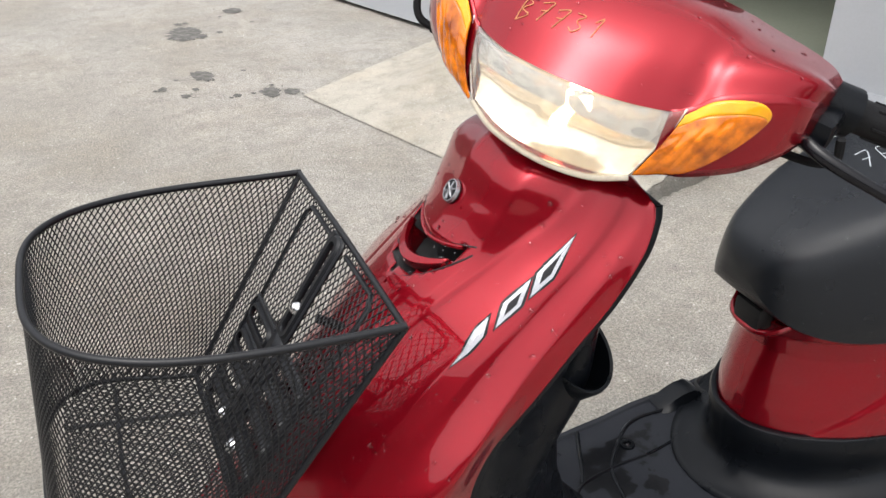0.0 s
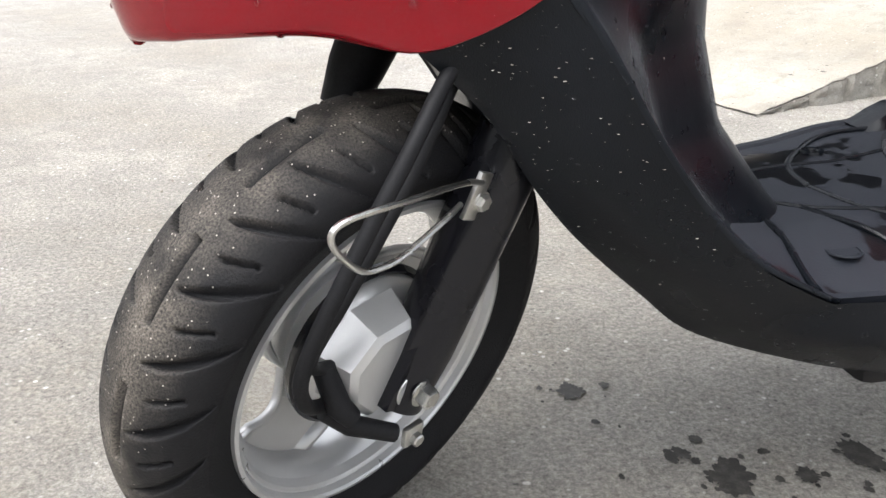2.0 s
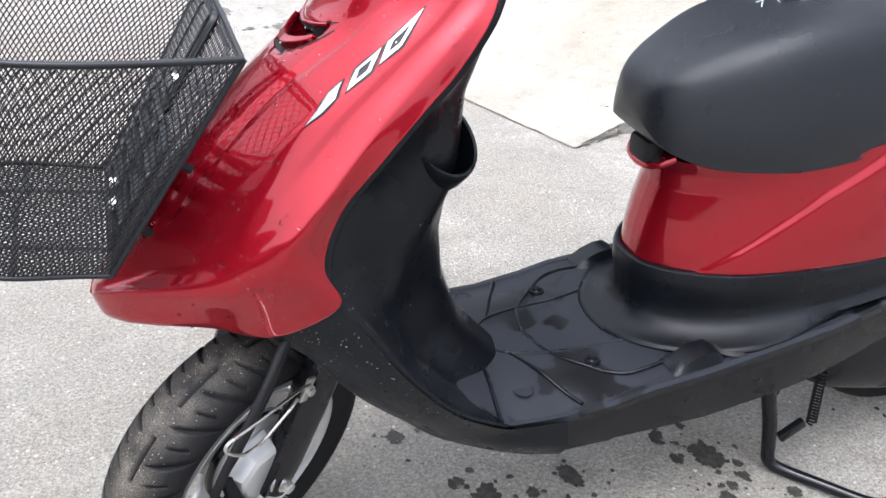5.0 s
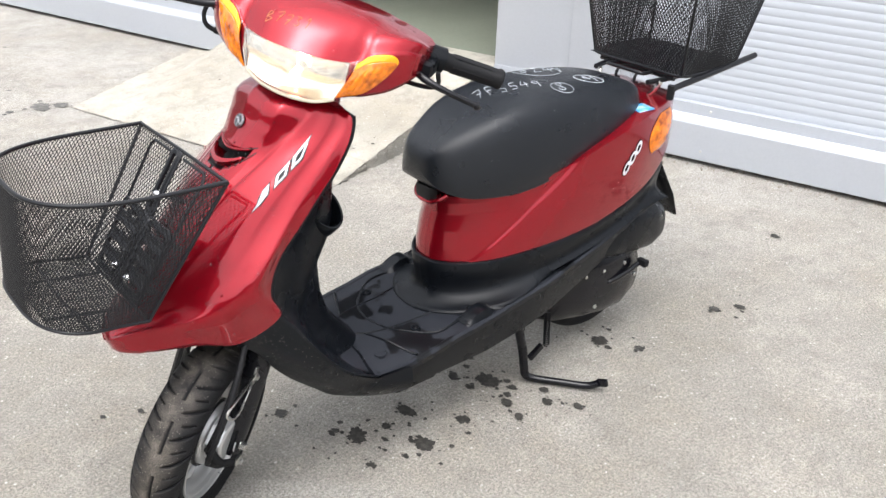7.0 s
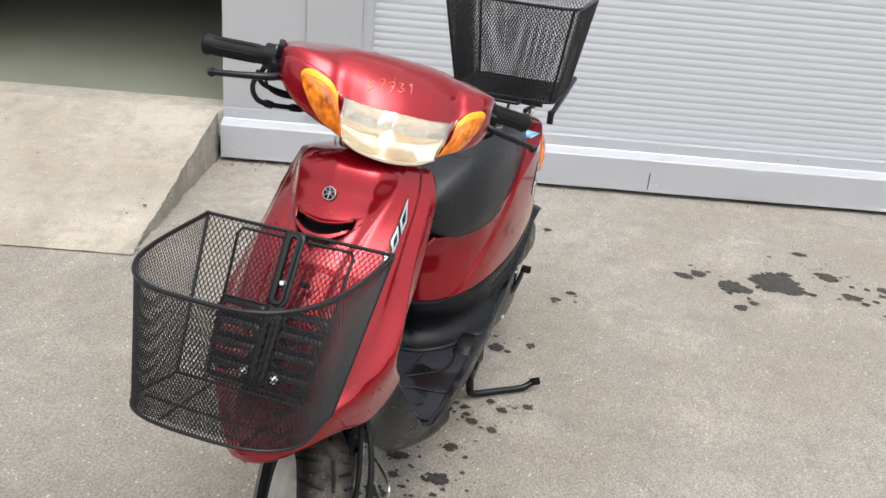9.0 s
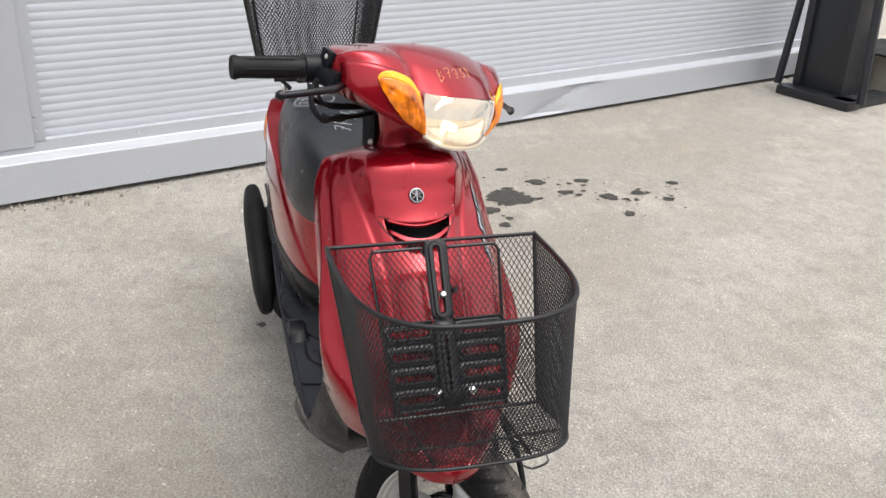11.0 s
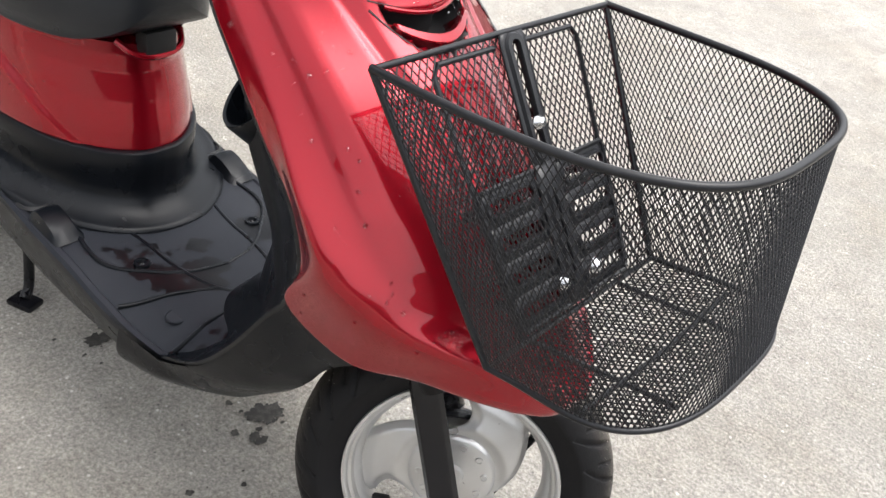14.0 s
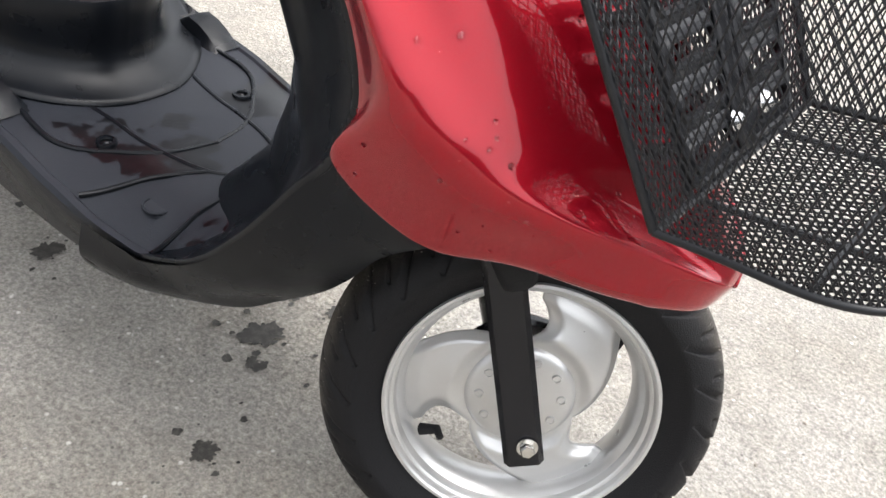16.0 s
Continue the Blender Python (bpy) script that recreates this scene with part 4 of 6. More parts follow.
for f in np.linspace(0, 1, 64):
    row = []
    for p in plan_row(BODY_PLAN, 0.0, 120):
        low, top = lerp(BODY_LOW, p.x), lerp(BODY_TOP, p.x)
        waist = smoothstep(-.66, -.54, p.x)
        hip = smoothstep(-.60, -.76, p.x) * (1 - smoothstep(-1.05, -1.18, p.x))
        line = float(np.interp(p.x, (-.86, -.80, -.70, -.64, -.555, -.53), (1.15, 0.93, 0.66, 0.40, 0.0, -0.12)))
        # pinched under the seat's nose; a crease runs up and back over the flank, hollow above it
        pull = 0.008 * f + waist * float(np.interp(f, (0, .2, .45, .72, .88, 1), (0, .002, .011, .027, .024, .012))) + 0.014 * (1 - 0.6 * waist) * smoothstep(line - 0.015, line + 0.06, f) * (1 - 0.6 * f) - 0.006 * hip * math.sin(math.pi * min(1, f / max(min(line, 1), 0.05) * 0.9))
        k = 1 - pull / max(math.hypot(p.x + 0.9, p.y), 0.08)
        if f < 0.03:
            k *= 0.985
        row.append(Vector(((p.x + 0.9) * (1 - 0.6 * pull / 0.4) - 0.9, p.y * k, low + (top - low) * f)))
    rows.append(both(row))
for g in (0.93, 0.75, 0.4, 0.02):
    rows.append([Vector((p.x if g > 0.9 else max(-1.2, min(-.56, p.x)) * (1 - g) * 0.35 + p.x * (1 - (1 - g) * 0.35), p.y * g, p.z + 0.004 * (1 - g))) for p in rows[63]])
rear_bm = skin(rows)
REAR_TREE = BVHTree.FromBMesh(rear_bm)
rear = part("rear_body", rear_bm, RED, scooter, "glossy candy red rear body panels", sharp=45)

# lock slot under the seat nose
part("seat_lock", block((.03, .05, .034), pose(-.505, 0, .560), 0.008), DARK, rear, "black lock recess under the seat nose")
part("lock_lip", tube([(-.522, -.05, .560), (-.500, -.034, .546), (-.494, 0, .540), (-.500, .034, .546), (-.522, .05, .560)], 0.005, 8, count=20), RED, rear)

# seat
SEAT = [(-.468, .018, .622, .636), (-.472, .042, .606, .652), (-.484, .066, .589, .672), (-.508, .088, .575, .692), (-.548, .108, .564, .716), (-.602, .128, .561, .741), (-.67, .142, .562, .758), (-.75, .148, .574, .763), (-.84, .147, .598, .762),
        (-.94, .139, .624, .755), (-1.02, .126, .645, .743), (-1.08, .105, .655, .730), (-1.12, .075, .664, .714), (-1.135, .035, .676, .700)]
seat_pts = [cr([(b[0], b[i], 0) for b in SEAT], 64) for i in (1, 2, 3)]
rows = []
for k in range(64):
    x, w, z0, z1 = seat_pts[0][k].x, seat_pts[0][k].y, seat_pts[1][k].y, seat_pts[2][k].y
    h = z1 - z0
    dip = 0.012 * math.exp(-(((x + .62) / .10) ** 2))
    half = cr([(x, 0, z1 - dip), (x, w * 0.40, z1 - 0.010 * h - dip * 0.9), (x, w * 0.70, z1 - 0.075 * h - dip * 0.3), (x, w * 0.86, z1 - 0.23 * h), (x, w * 0.95, z0 + 0.50 * h), (x, w, z0 + 0.22 * h), (x, w * 0.985, z0 + 0.05 * h), (x, w * 0.94, z0), (x, w * 0.5, z0 - 0.002), (x, 0, z0 - 0.002)], 40)
    rows.append(both(half))
seat_bm = skin(rows, ends=True)
SEAT_TREE = BVHTree.FromBMesh(seat_bm)
seat = part("seat", seat_bm, VINYL, scooter, "padded black vinyl seat with chalk marks", sharp=55)

# rear turn signals, side badges and sticker on the tail
PALE_BADGE = material("pale_badge_foil", (0.72, 0.73, 0.75), rough=0.3, metal=0.1, grain=0.05, grain_size=900)
for s in (1, -1):
    pts = []
    for a in range(13):
        f = a / 12
        z = .662 - .098 * f
        half = .062 * math.sin(math.pi * (0.10 + 0.80 * f)) ** 0.6
        row = []
        for b in range(13):
            g = b / 12
            x = -1.125 - .03 * (1 - f) + half * (1 - 2 * g)
            hit, nrm, _, _ = REAR_TREE.ray_cast(Vector((x, s * .5, z)), Vector((0, -s, 0)))
            q = hit or Vector((x, s * .10, z))
            row.append(q + Vector((-.35, s * .94, 0)) * (.001 + .014 * math.sin(math.pi * g) ** 0.6 * math.sin(math.pi * f) ** 0.5))
        pts.append(row)
    part("rear_turn_signal", skin(pts), AMBER, rear, "amber rear turn signal lens")
    badge2 = None
    for j in range(3):
        x, z = -0.985 - 0.021 * j, .556 + 0.021 * j
        for nm, mat, g, lf in (("tail_badge", GLOSS_BLACK, 1.32, 0.001), ("silver_shape", PALE_BADGE, 1.18, 0.0024)):
            bm = bmesh.new()

            def on_tail(k, gg):
                t = 2 * math.pi * k / 20
                p = Vector((x + gg * (0.008 * math.cos(t) - 0.007 * math.sin(t)), s * .5, z + gg * (0.014 * math.sin(t) + 0.003 * math.cos(t))))
                hit = REAR_TREE.ray_cast(p, Vector((0, -s, 0)))[0]
                return bm.verts.new((hit or Vector((p.x, s * .16, p.z))) + Vector((0, s * lf, 0)))
            outer = [on_tail(k, g) for k in range(20)]
            if nm == "silver_shape":
                inner = [on_tail(k, g * 0.5) for k in range(20)]
                for k in range(20):
                    bm.faces.new((outer[k], outer[(k + 1) % 20], inner[(k + 1) % 20], inner[k]))
            else:
                bm.faces.new(outer)
            o = part(nm, bm, mat, badge2 or scooter, "", smooth=False)
            badge2 = badge2 or o
BLUE = material("blue_white_sticker", (0.05, 0.32, 0.62), rough=0.3, grain=0.05, grain_size=200, blotch=0.8, blotch_size=60, blotch_color=(0.75, 0.8, 0.85))
sticker_rows = []
for a_ in np.linspace(-.5, .5, 7):
    row = []
    for b_ in np.linspace(-.5, .5, 7):
        p = Vector((-1.082 - .040 * a_ + .006 * b_, .112 + .008 * a_ + .020 * b_, .672 - .026 * b_))
        hit, nrm, _, _ = REAR_TREE.ray_cast(p + Vector((0, .06, .06)), Vector((0, -1, -1)).normalized())
        row.append((hit or p) + Vector((0, .0015, .0015)))
    sticker_rows.append(row)
part("sticker", skin(sticker_rows), BLUE, rear, "small blue and white sticker", thick=0.0006)

# ---- rear wheel, engine case, silencer, stand ----
def tyre_mesh(centre, turns, across, R=0.2, W=0.046, bead=0.137, tread=True, grooves=24):
    c = Vector(centre)
    verts = np.zeros((turns * across, 3))
    cuts = np.zeros(turns * across)
    k = 0
    for i in range(turns):
        th = 2 * math.pi * i / turns
        for j in range(across):
            s = -1 + 2 * j / (across - 1)
            a = s * radians(118)
            y = W * math.sin(a) if abs(a) < math.pi / 2 else math.copysign(W, s) * (1 - 0.35 * (abs(a) - math.pi / 2) / radians(28) * 0.8)
            if abs(a) < math.pi / 2:
                r = R - 0.040 * (1 - math.cos(a) ** 0.9)
            else:
                r = R - 0.040 - (R - 0.040 - bead) * (abs(a) - math.pi / 2) / radians(28)
            if tread and abs(a) < radians(86):
                t = abs(math.degrees(a)) / 86
                u = (th * grooves / (2 * math.pi) + (0.0 if s > 0 else 0.5))
                d = 0.0
                long = (u - 0.85 * t ** 1.6) % 1
                if 0.16 < t < 0.99:
                    wd = 0.095 * math.sin(math.pi * min(1.0, (t - 0.16) / 0.95)) ** 0.7
                    d = max(d, 1 - abs(long - 0.5) / max(wd, 1e-3))
                short = (u - 0.6 * t ** 1.6) % 1
                if 0.34 < t < 0.66:
                    d = max(d, 1 - abs(short - 0.02) / 0.05)
                if 0.03 < (t if s > 0 else 9) < 0.09:
                    d = max(d, 0.9 if (u * 0.5) % 1 < 0.6 else 0)
                cuts[k] = min(1.0, max(0.0, d) * 3.0)
                r -= 0.0068 * cuts[k]
            verts[k] = (c.x + r * math.cos(th), c.y + y, c.z + r * math.sin(th))
            k += 1
    faces = [(i * across + j, i * across + j + 1, ((i + 1) % turns) * across + j + 1, ((i + 1) % turns) * across + j) for i in range(turns) for j in range(across - 1)]
    return verts, np.array(faces), cuts


def smooth_object(ob):
    ob.data.shade_smooth()
    return ob


RW = (-1.075, 0, .207)
v, f, _ = tyre_mesh(RW, 120, 25, tread=False)
rear_wheel = smooth_object(from_arrays("rear_wheel", v, f, RUBBER, scooter))
part("rim", lathe([(.137, -.036), (.128, -.034), (.122, -.02), (.118, 0), (.122, .02), (.128, .034), (.137, .036)], RW), SILVER, rear_wheel)
part("hub", lathe([(0, -.03), (.05, -.03), (.119, -.01), (.119, .01), (.05, .03), (0, .03)], RW), SILVER, rear_wheel)
case = [(-.80, .085, .155, .25), (-.86, .115, .13, .285), (-.95, .13, .115, .30), (-1.03, .135, .105, .305), (-1.10, .13, .10, .30), (-1.15, .12, .125, .275), (-1.17, .10, .16, .24)]
rows = [[Vector((x, 0.055 + (y1 - 0.055) * max(0.0, math.cos(a) ** 0.4 if math.cos(a) > 0 else 0), (z0 + z1) / 2 + (z1 - z0) / 2 * math.sin(a))) for a in np.linspace(-math.pi / 2, math.pi / 2, 15)] for x, y1, z0, z1 in case]
engine = part("engine_case", skin(rows), GLOSS_BLACK, scooter, "grimy black belt drive case", thick=0.004)
for x, z in ((-.87, .27), (-.93, .255), (-1.0, .25), (-1.08, .25), (-1.13, .2), (-.98, .15)):
    part("case_bolt", bolt((x, .126, z), (0, 1, 0), 0.006, 0.008), STEEL, engine)
part("kick_start", tube([(-1.02, .120, .215), (-1.02, .138, .215), (-1.08, .142, .225), (-1.135, .140, .238)], 0.007, 8, count=20), GLOSS_BLACK, scooter, "black kick-start lever")
part("kick_pedal", block((.018, .030, .02), pose(-1.138, .148, .240), 0.005), RUBBER, scooter)
part("air_box", skin([ring(x, w, z0, z1, 3.0, 28) for x, w, z0, z1 in ((-.93, .05, .31, .37), (-.98, .07, .285, .42), (-1.08, .075, .27, .43), (-1.17, .07, .265, .41), (-1.22, .055, .275, .385), (-1.235, .03, .30, .36))], True, True), BLACK, scooter, "bulging black air box over the wheel", m=Matrix.Translation((0, .085, 0)))
# silencer on the right
silencer = part("silencer", skin([ring(x, w, z0, z1, 2.5, 28) for x, w, z0, z1 in ((-.86, .022, .150, .195), (-.89, .032, .145, .215), (-.97, .036, .160, .240), (-1.08, .038, .190, .285), (-1.17, .038, .225, .325), (-1.225, .034, .255, .340), (-1.24, .024, .275, .325))], True, True), RUBBER, scooter, "black silencer with a bolted cover", m=Matrix.Translation((0, -.140, 0)))
part("cover", skin([ring(x, w, z0, z1, 2.5, 24) for x, w, z0, z1 in ((-.885, .012, .165, .225), (-.90, .024, .150, .255), (-.96, .031, .160, .290), (-1.08, .033, .200, .345), (-1.19, .032, .245, .395), (-1.245, .027, .280, .405), (-1.262, .014, .310, .380))], True, True), RUBBER, silencer, m=Matrix.Translation((0, -.190, 0)))
for x, z in ((-1.20, .335), (-1.05, .245)):
    part("cover_bolt", bolt((x, -.223, z), (0, -1, 0), 0.007, 0.005, 0.010), STEEL, silencer)
part("mud_flap", skin([[Vector((x, y, z)) for y in np.linspace(-w, w, 5)] for x, z, w in ((-1.20, .53, .06), (-1.26, .47, .075), (-1.32, .37, .085), (-1.35, .30, .085))]), BLACK, scooter, "black plastic rear mud flap", thick=0.004)
# centre stand: two legs joined by bars, and its spring
stand = part("centre_stand", tube([(-.715, .105, .20), (-.722, .108, .17), (-.738, .113, .10), (-.745, .116, .05), (-.750, .120, .022), (-.768, .138, .013), (-.810, .190, .013), (-.850, .240, .014), (-.868, .262, .026)], [0.012, 0.012, 0.011, 0.0095, 0.0095], 12, count=40), GLOSS_BLACK, scooter, "black tubular steel stand touching the ground")
part("leg", tube([(-.755, -.085, .19), (-.76, -.09, .12), (-.755, -.10, .035), (-.745, -.115, .016)], 0.009, 10, count=24), GLOSS_BLACK, stand)
part("cross_bar", tube([(-.757, -.09, .14), (-.757, .09, .14)], 0.008, 10), GLOSS_BLACK, stand)
part("foot", block((.05, .035, .012), pose(-.745, -.115, .008, 0, 0, 20), 0.004), GLOSS_BLACK, stand)
part("foot", block((.012, .03, .02), pose(-.874, .270, .030, 20, 0, 15), 0.004), GLOSS_BLACK, stand)
part("spring", tube([Vector((-.812 + 0.035 * k / 120 * -0.2, .118, .190 - .105 * k / 120)) + 0.0075 * Vector((math.cos(k * 0.9), math.sin(k * 0.9), 0)) for k in range(121)], 0.0018, 5), GLOSS_BLACK, stand, "coiled stand spring")
part("spring_hook", block((.05, .012, .018), pose(-.782, .117, .078, 0, 30, 0), 0.004), GLOSS_BLACK, stand)

# ---- steered front end: built straight, then turned about the steering axis ----
PIVOT = Vector((.04, 0, .19))
AXIS = Vector((-math.sin(radians(22)), 0, math.cos(radians(22))))
STEER = Matrix.Translation(PIVOT) @ Matrix.Rotation(radians(36), 4, AXIS) @ Matrix.Translation(-PIVOT)
FW = Vector((.096, 0, .203))


def steered(name, bm, mat, parent=None, label="", **kw):
    return part(name, bm, mat, parent or scooter, label, m=STEER, **kw)


# tyre with a dusty tread
DUST = bpy.data.materials.new("dusty_tyre")
DUST.use_nodes = True
n, l = DUST.node_tree.nodes, DUST.node_tree.links
b = n["Principled BSDF"]
b.inputs["Roughness"].default_value, b.inputs["Specular IOR Level"].default_value = 0.62, 0.22
co = n.new("ShaderNodeTexCoord")
att = n.new("ShaderNodeAttribute")
att.attribute_name = "tread"
t1, t2 = n.new("ShaderNodeTexNoise"), n.new("ShaderNodeTexNoise")
t1.inputs["Scale"].default_value, t1.inputs["Detail"].default_value = 22, 8
t2.inputs["Scale"].default_value, t2.inputs["Detail"].default_value = 650, 3
for t in (t1, t2):
    l.new(co.outputs["Object"], t.inputs["Vector"])


def math_node(op, a, c):
    k = n.new("ShaderNodeMath")
    k.operation = op
    for i, v in enumerate((a, c)):
        if isinstance(v, (int, float)):
            k.inputs[i].default_value = v
        else:
            l.new(v, k.inputs[i])
    return k.outputs[0]


f1 = math_node("MULTIPLY", math_node("SUBTRACT", t1.outputs["Fac"], 0.28), 2.6)
f2 = math_node("MULTIPLY", math_node("SUBTRACT", t2.outputs["Fac"], 0.25), 2.4)
fac = n.new("ShaderNodeClamp")
l.new(math_node("MULTIPLY", math_node("MULTIPLY", f1, f2), att.outputs["Fac"]), fac.inputs["Value"])
mx = n.new("ShaderNodeMix")
mx.data_type = "RGBA"
mx.inputs[6].default_value, mx.inputs[7].default_value = (0.006, 0.006, 0.007, 1), (0.20, 0.175, 0.145, 1)
l.new(fac.outputs[0], mx.inputs["Factor"])
# pale grit caught on the tread
gr = n.new("ShaderNodeTexVoronoi")
gr.inputs["Scale"].default_value = 430
l.new(co.outputs["Object"], gr.inputs["Vector"])
sep = n.new("ShaderNodeSeparateColor")
l.new(gr.outputs["Color"], sep.inputs[0])
dot = math_node("MULTIPLY", math_node("LESS_THAN", gr.outputs["Distance"], 0.26), math_node("GREATER_THAN", sep.outputs[0], 0.93))
mg = n.new("ShaderNodeMix")
mg.data_type = "RGBA"
mg.inputs[7].default_value = (0.36, 0.33, 0.29, 1)
l.new(math_node("MULTIPLY", dot, math_node("GREATER_THAN", att.outputs["Fac"], 0.12)), mg.inputs["Factor"])
l.new(mx.outputs[2], mg.inputs[6])
l.new(mg.outputs[2], b.inputs["Base Color"])
bp = n.new("ShaderNodeBump")
bp.inputs["Strength"].default_value, bp.inputs["Distance"].default_value = 0.5, 0.0015
l.new(t2.outputs["Fac"], bp.inputs["Height"])
l.new(bp.outputs[0], b.inputs["Normal"])

v, f, cuts = tyre_mesh(FW, 720, 73, R=.2035, W=.051)
flat = np.array([STEER @ Vector(p) for p in v])
front_wheel = smooth_object(from_arrays("front_wheel", flat, f, DUST, scooter))
front_wheel["label"] = "worn black front tyre with dusty tread on a silver wheel"
attr = front_wheel.data.attributes.new("tread", "FLOAT", "POINT")
side_pos = np.abs(v[:, 1]) / 0.050
radius = np.hypot(v[:, 0] - FW.x, v[:, 2] - FW.z)
attr.data.foreach_set("value", (np.clip((radius - 0.170) / 0.022, 0, 1) * np.clip(1.15 - 1.35 * side_pos, 0.04, 1) * (1 - 0.95 * cuts)).astype(np.float32))
half_rim = [(.1375, .037), (.1368, .0405), (.1335, .0410), (.1315, .0390), (.1298, .0335), (.1285, .0332), (.1262, .0315), (.1235, .0235), (.1195, .0190), (.1165, .0135), (.1145, 0.0)]
steered("rim", lathe([(r, -y) for r, y in half_rim] + half_rim[-2::-1], FW, sides=96), SILVER, front_wheel, "silver painted cast wheel", sharp=22)
# three broad swept spokes: a long tangent edge in front, a tight fillet behind
for k in range(3):
    rows = []
    for r in np.linspace(.0545, .1185, 26):
        g = (r - .0545) / .064
        a0, a1 = 120 * k + 72 - 23 - 66 * (1 - g) ** 1.25 - 2 * (1 - g), 120 * k + 72 + 23 - 8 * math.sin(math.pi * min(1, g * 1.25)) + 34 * (1 - g) ** 7
        row = []
        for t in np.linspace(0, 1, 29):
            a = radians(a0 + (a1 - a0) * t)
            edge = min(t, 1 - t) * (a1 - a0) * math.pi / 180 * r
            crown = -.0085 * smoothstep(0, .016, edge) * smoothstep(0.04, 0.30, g) * (1 - 0.45 * smoothstep(0.7, 1, g))
            row.append(FW + Vector((r * math.cos(a), -.014 + .010 * smoothstep(0.05, 0.9, g) + crown, r * math.sin(a))))
        rows.append(row)
    steered("spoke", skin(rows), SILVER, front_wheel, thick=-0.007, sharp=50)
steered("hub", lathe([(0, -.026), (.014, -.026), (.016, -.0205), (.040, -.0185), (.050, -.0185), (.0535, -.0165), (.0575, -.0125), (.0585, -.006), (.0585, .02), (0, .02)], FW, sides=64), SILVER, front_wheel, "silver wheel hub with a ring of bosses")
for k in range(10):
    a = radians(36 * k + 10)
    steered("boss", lathe([(.0, -.001), (.0030, -.001), (.0036, -.0022), (.0046, -.0022), (.005, 0)], FW + Vector((.0415 * math.cos(a), -.0185, .0415 * math.sin(a))), (0, 1, 0), 14), SILVER, front_wheel)
steered("valve", tube([FW + Vector((-.085, -.012, -.070)), FW + Vector((-.07, -.02, -.060)), FW + Vector((-.066, -.03, -.062))], [0.0065, 0.005, 0.004], 10), RUBBER, front_wheel)
# brake back plate on the left
plate = steered("brake_plate", lathe([(0, .045), (.03, .045), (.045, .040), (.058, .034), (.064, .028), (.066, .018), (.066, .012)], FW, sides=56), SILVER, scooter, "cast silver drum brake plate")
bm = skin([[FW + Vector((x * s + 0.012, y, z * s + 0.012)) for x, z in ((-.028, -.034), (.022, -.040), (.045, -.012), (.046, .022), (.020, .046), (-.016, .048), (-.036, .02), (-.038, -.012))] for y, s in ((.036, 1.12), (.050, 1.0), (.062, .9), (.066, .78))], True, True)
# black ring stands in for the shade in the gap behind the plate
steered("drum_shade_ring", lathe([(.0665, .010), (.072, .012), (.073, .018), (.069, .022), (.066, .020)], FW, sides=56), GLOSS_BLACK, plate)
steered("brake_housing", bm, SILVER, plate, sharp=30)
steered("boss", lathe([(0, .078), (.016, .077), (.019, .070), (.020, .04)], FW + Vector((.0, 0, -.004)), (0, 1, 0), 24), SILVER, plate)
steered("cable_boot", tube([FW + Vector((.064, .045, .03)), FW + Vector((.062, .062, .004)), FW + Vector((.055, .07, -.006))], [.009, .010, .008], 12), RUBBER, plate)

# fork legs
for s in (1, -1):
    top, low = (Vector((-.010, .064, .436)), Vector((.094, .064, .190))) if s > 0 else (Vector((.000, -.084, .436)), Vector((.100, -.086, .190)))
    if s > 0:
        leg = steered("fork_leg", tube([top + Vector((-.02, -.01, .05)), top, top.lerp(low, 0.5), top.lerp(low, 0.85), low + Vector((.004, 0, -.012))], [.026, .028, .027, .025, .020], 20), GLOSS_BLACK, scooter, "black painted left fork leg")
        d = (low - top).normalized()
        pts = [top.lerp(low, g) for g in (0.45, 0.62, 0.85, 1.04)]
        fwd = Vector((0.93, 0, 0.37))
        steered("lug", skin([[p + fwd * w0 + Vector((0, yy, 0)) for w0, yy in ((0.0, -.012), (wd, -.012), (wd, .012), (0.0, .012))] for p, wd in zip(pts, (.002, .008, .024, .026))], True, True), GLOSS_BLACK, leg)
    else:
        leg = steered("fork_leg", skin([[p + Vector((0.93, 0, 0.37)) * w0 + Vector((0, yy, 0)) for w0, yy in ((-.017, .006), (-.019, -.002), (-.014, -.009), (.014, -.009), (.019, -.002), (.017, .006))] for p in [top.lerp(low + Vector((.004, 0, -.012)), g) for g in np.linspace(-.3, 1.0, 9)]], True, True), GLOSS_BLACK, scooter, "flat black painted right fork arm")
    ab = steered("axle_bolt", bolt(low + Vector((0, s * (.020 if s > 0 else .010), 0.010)), (0, s, 0), .0095 if s > 0 else .0075, .012 if s > 0 else .009, .012 if s > 0 else .010), STEEL, leg, "zinc hexagon axle bolt")
steered("fork_bridge", block((.075, .13, .08), pose(-.012, .012, .450, 0, -22, 0), 0.012), GLOSS_BLACK, scooter, "black steel fork bridge")
steered("fork_boot", tube([(.045, -.084, .355), (.030, -.085, .385), (.012, -.085, .42), (-.005, -.084, .46)], [.017, .023, .026, .027], 18), RUBBER, scooter, "black rubber fork boot")
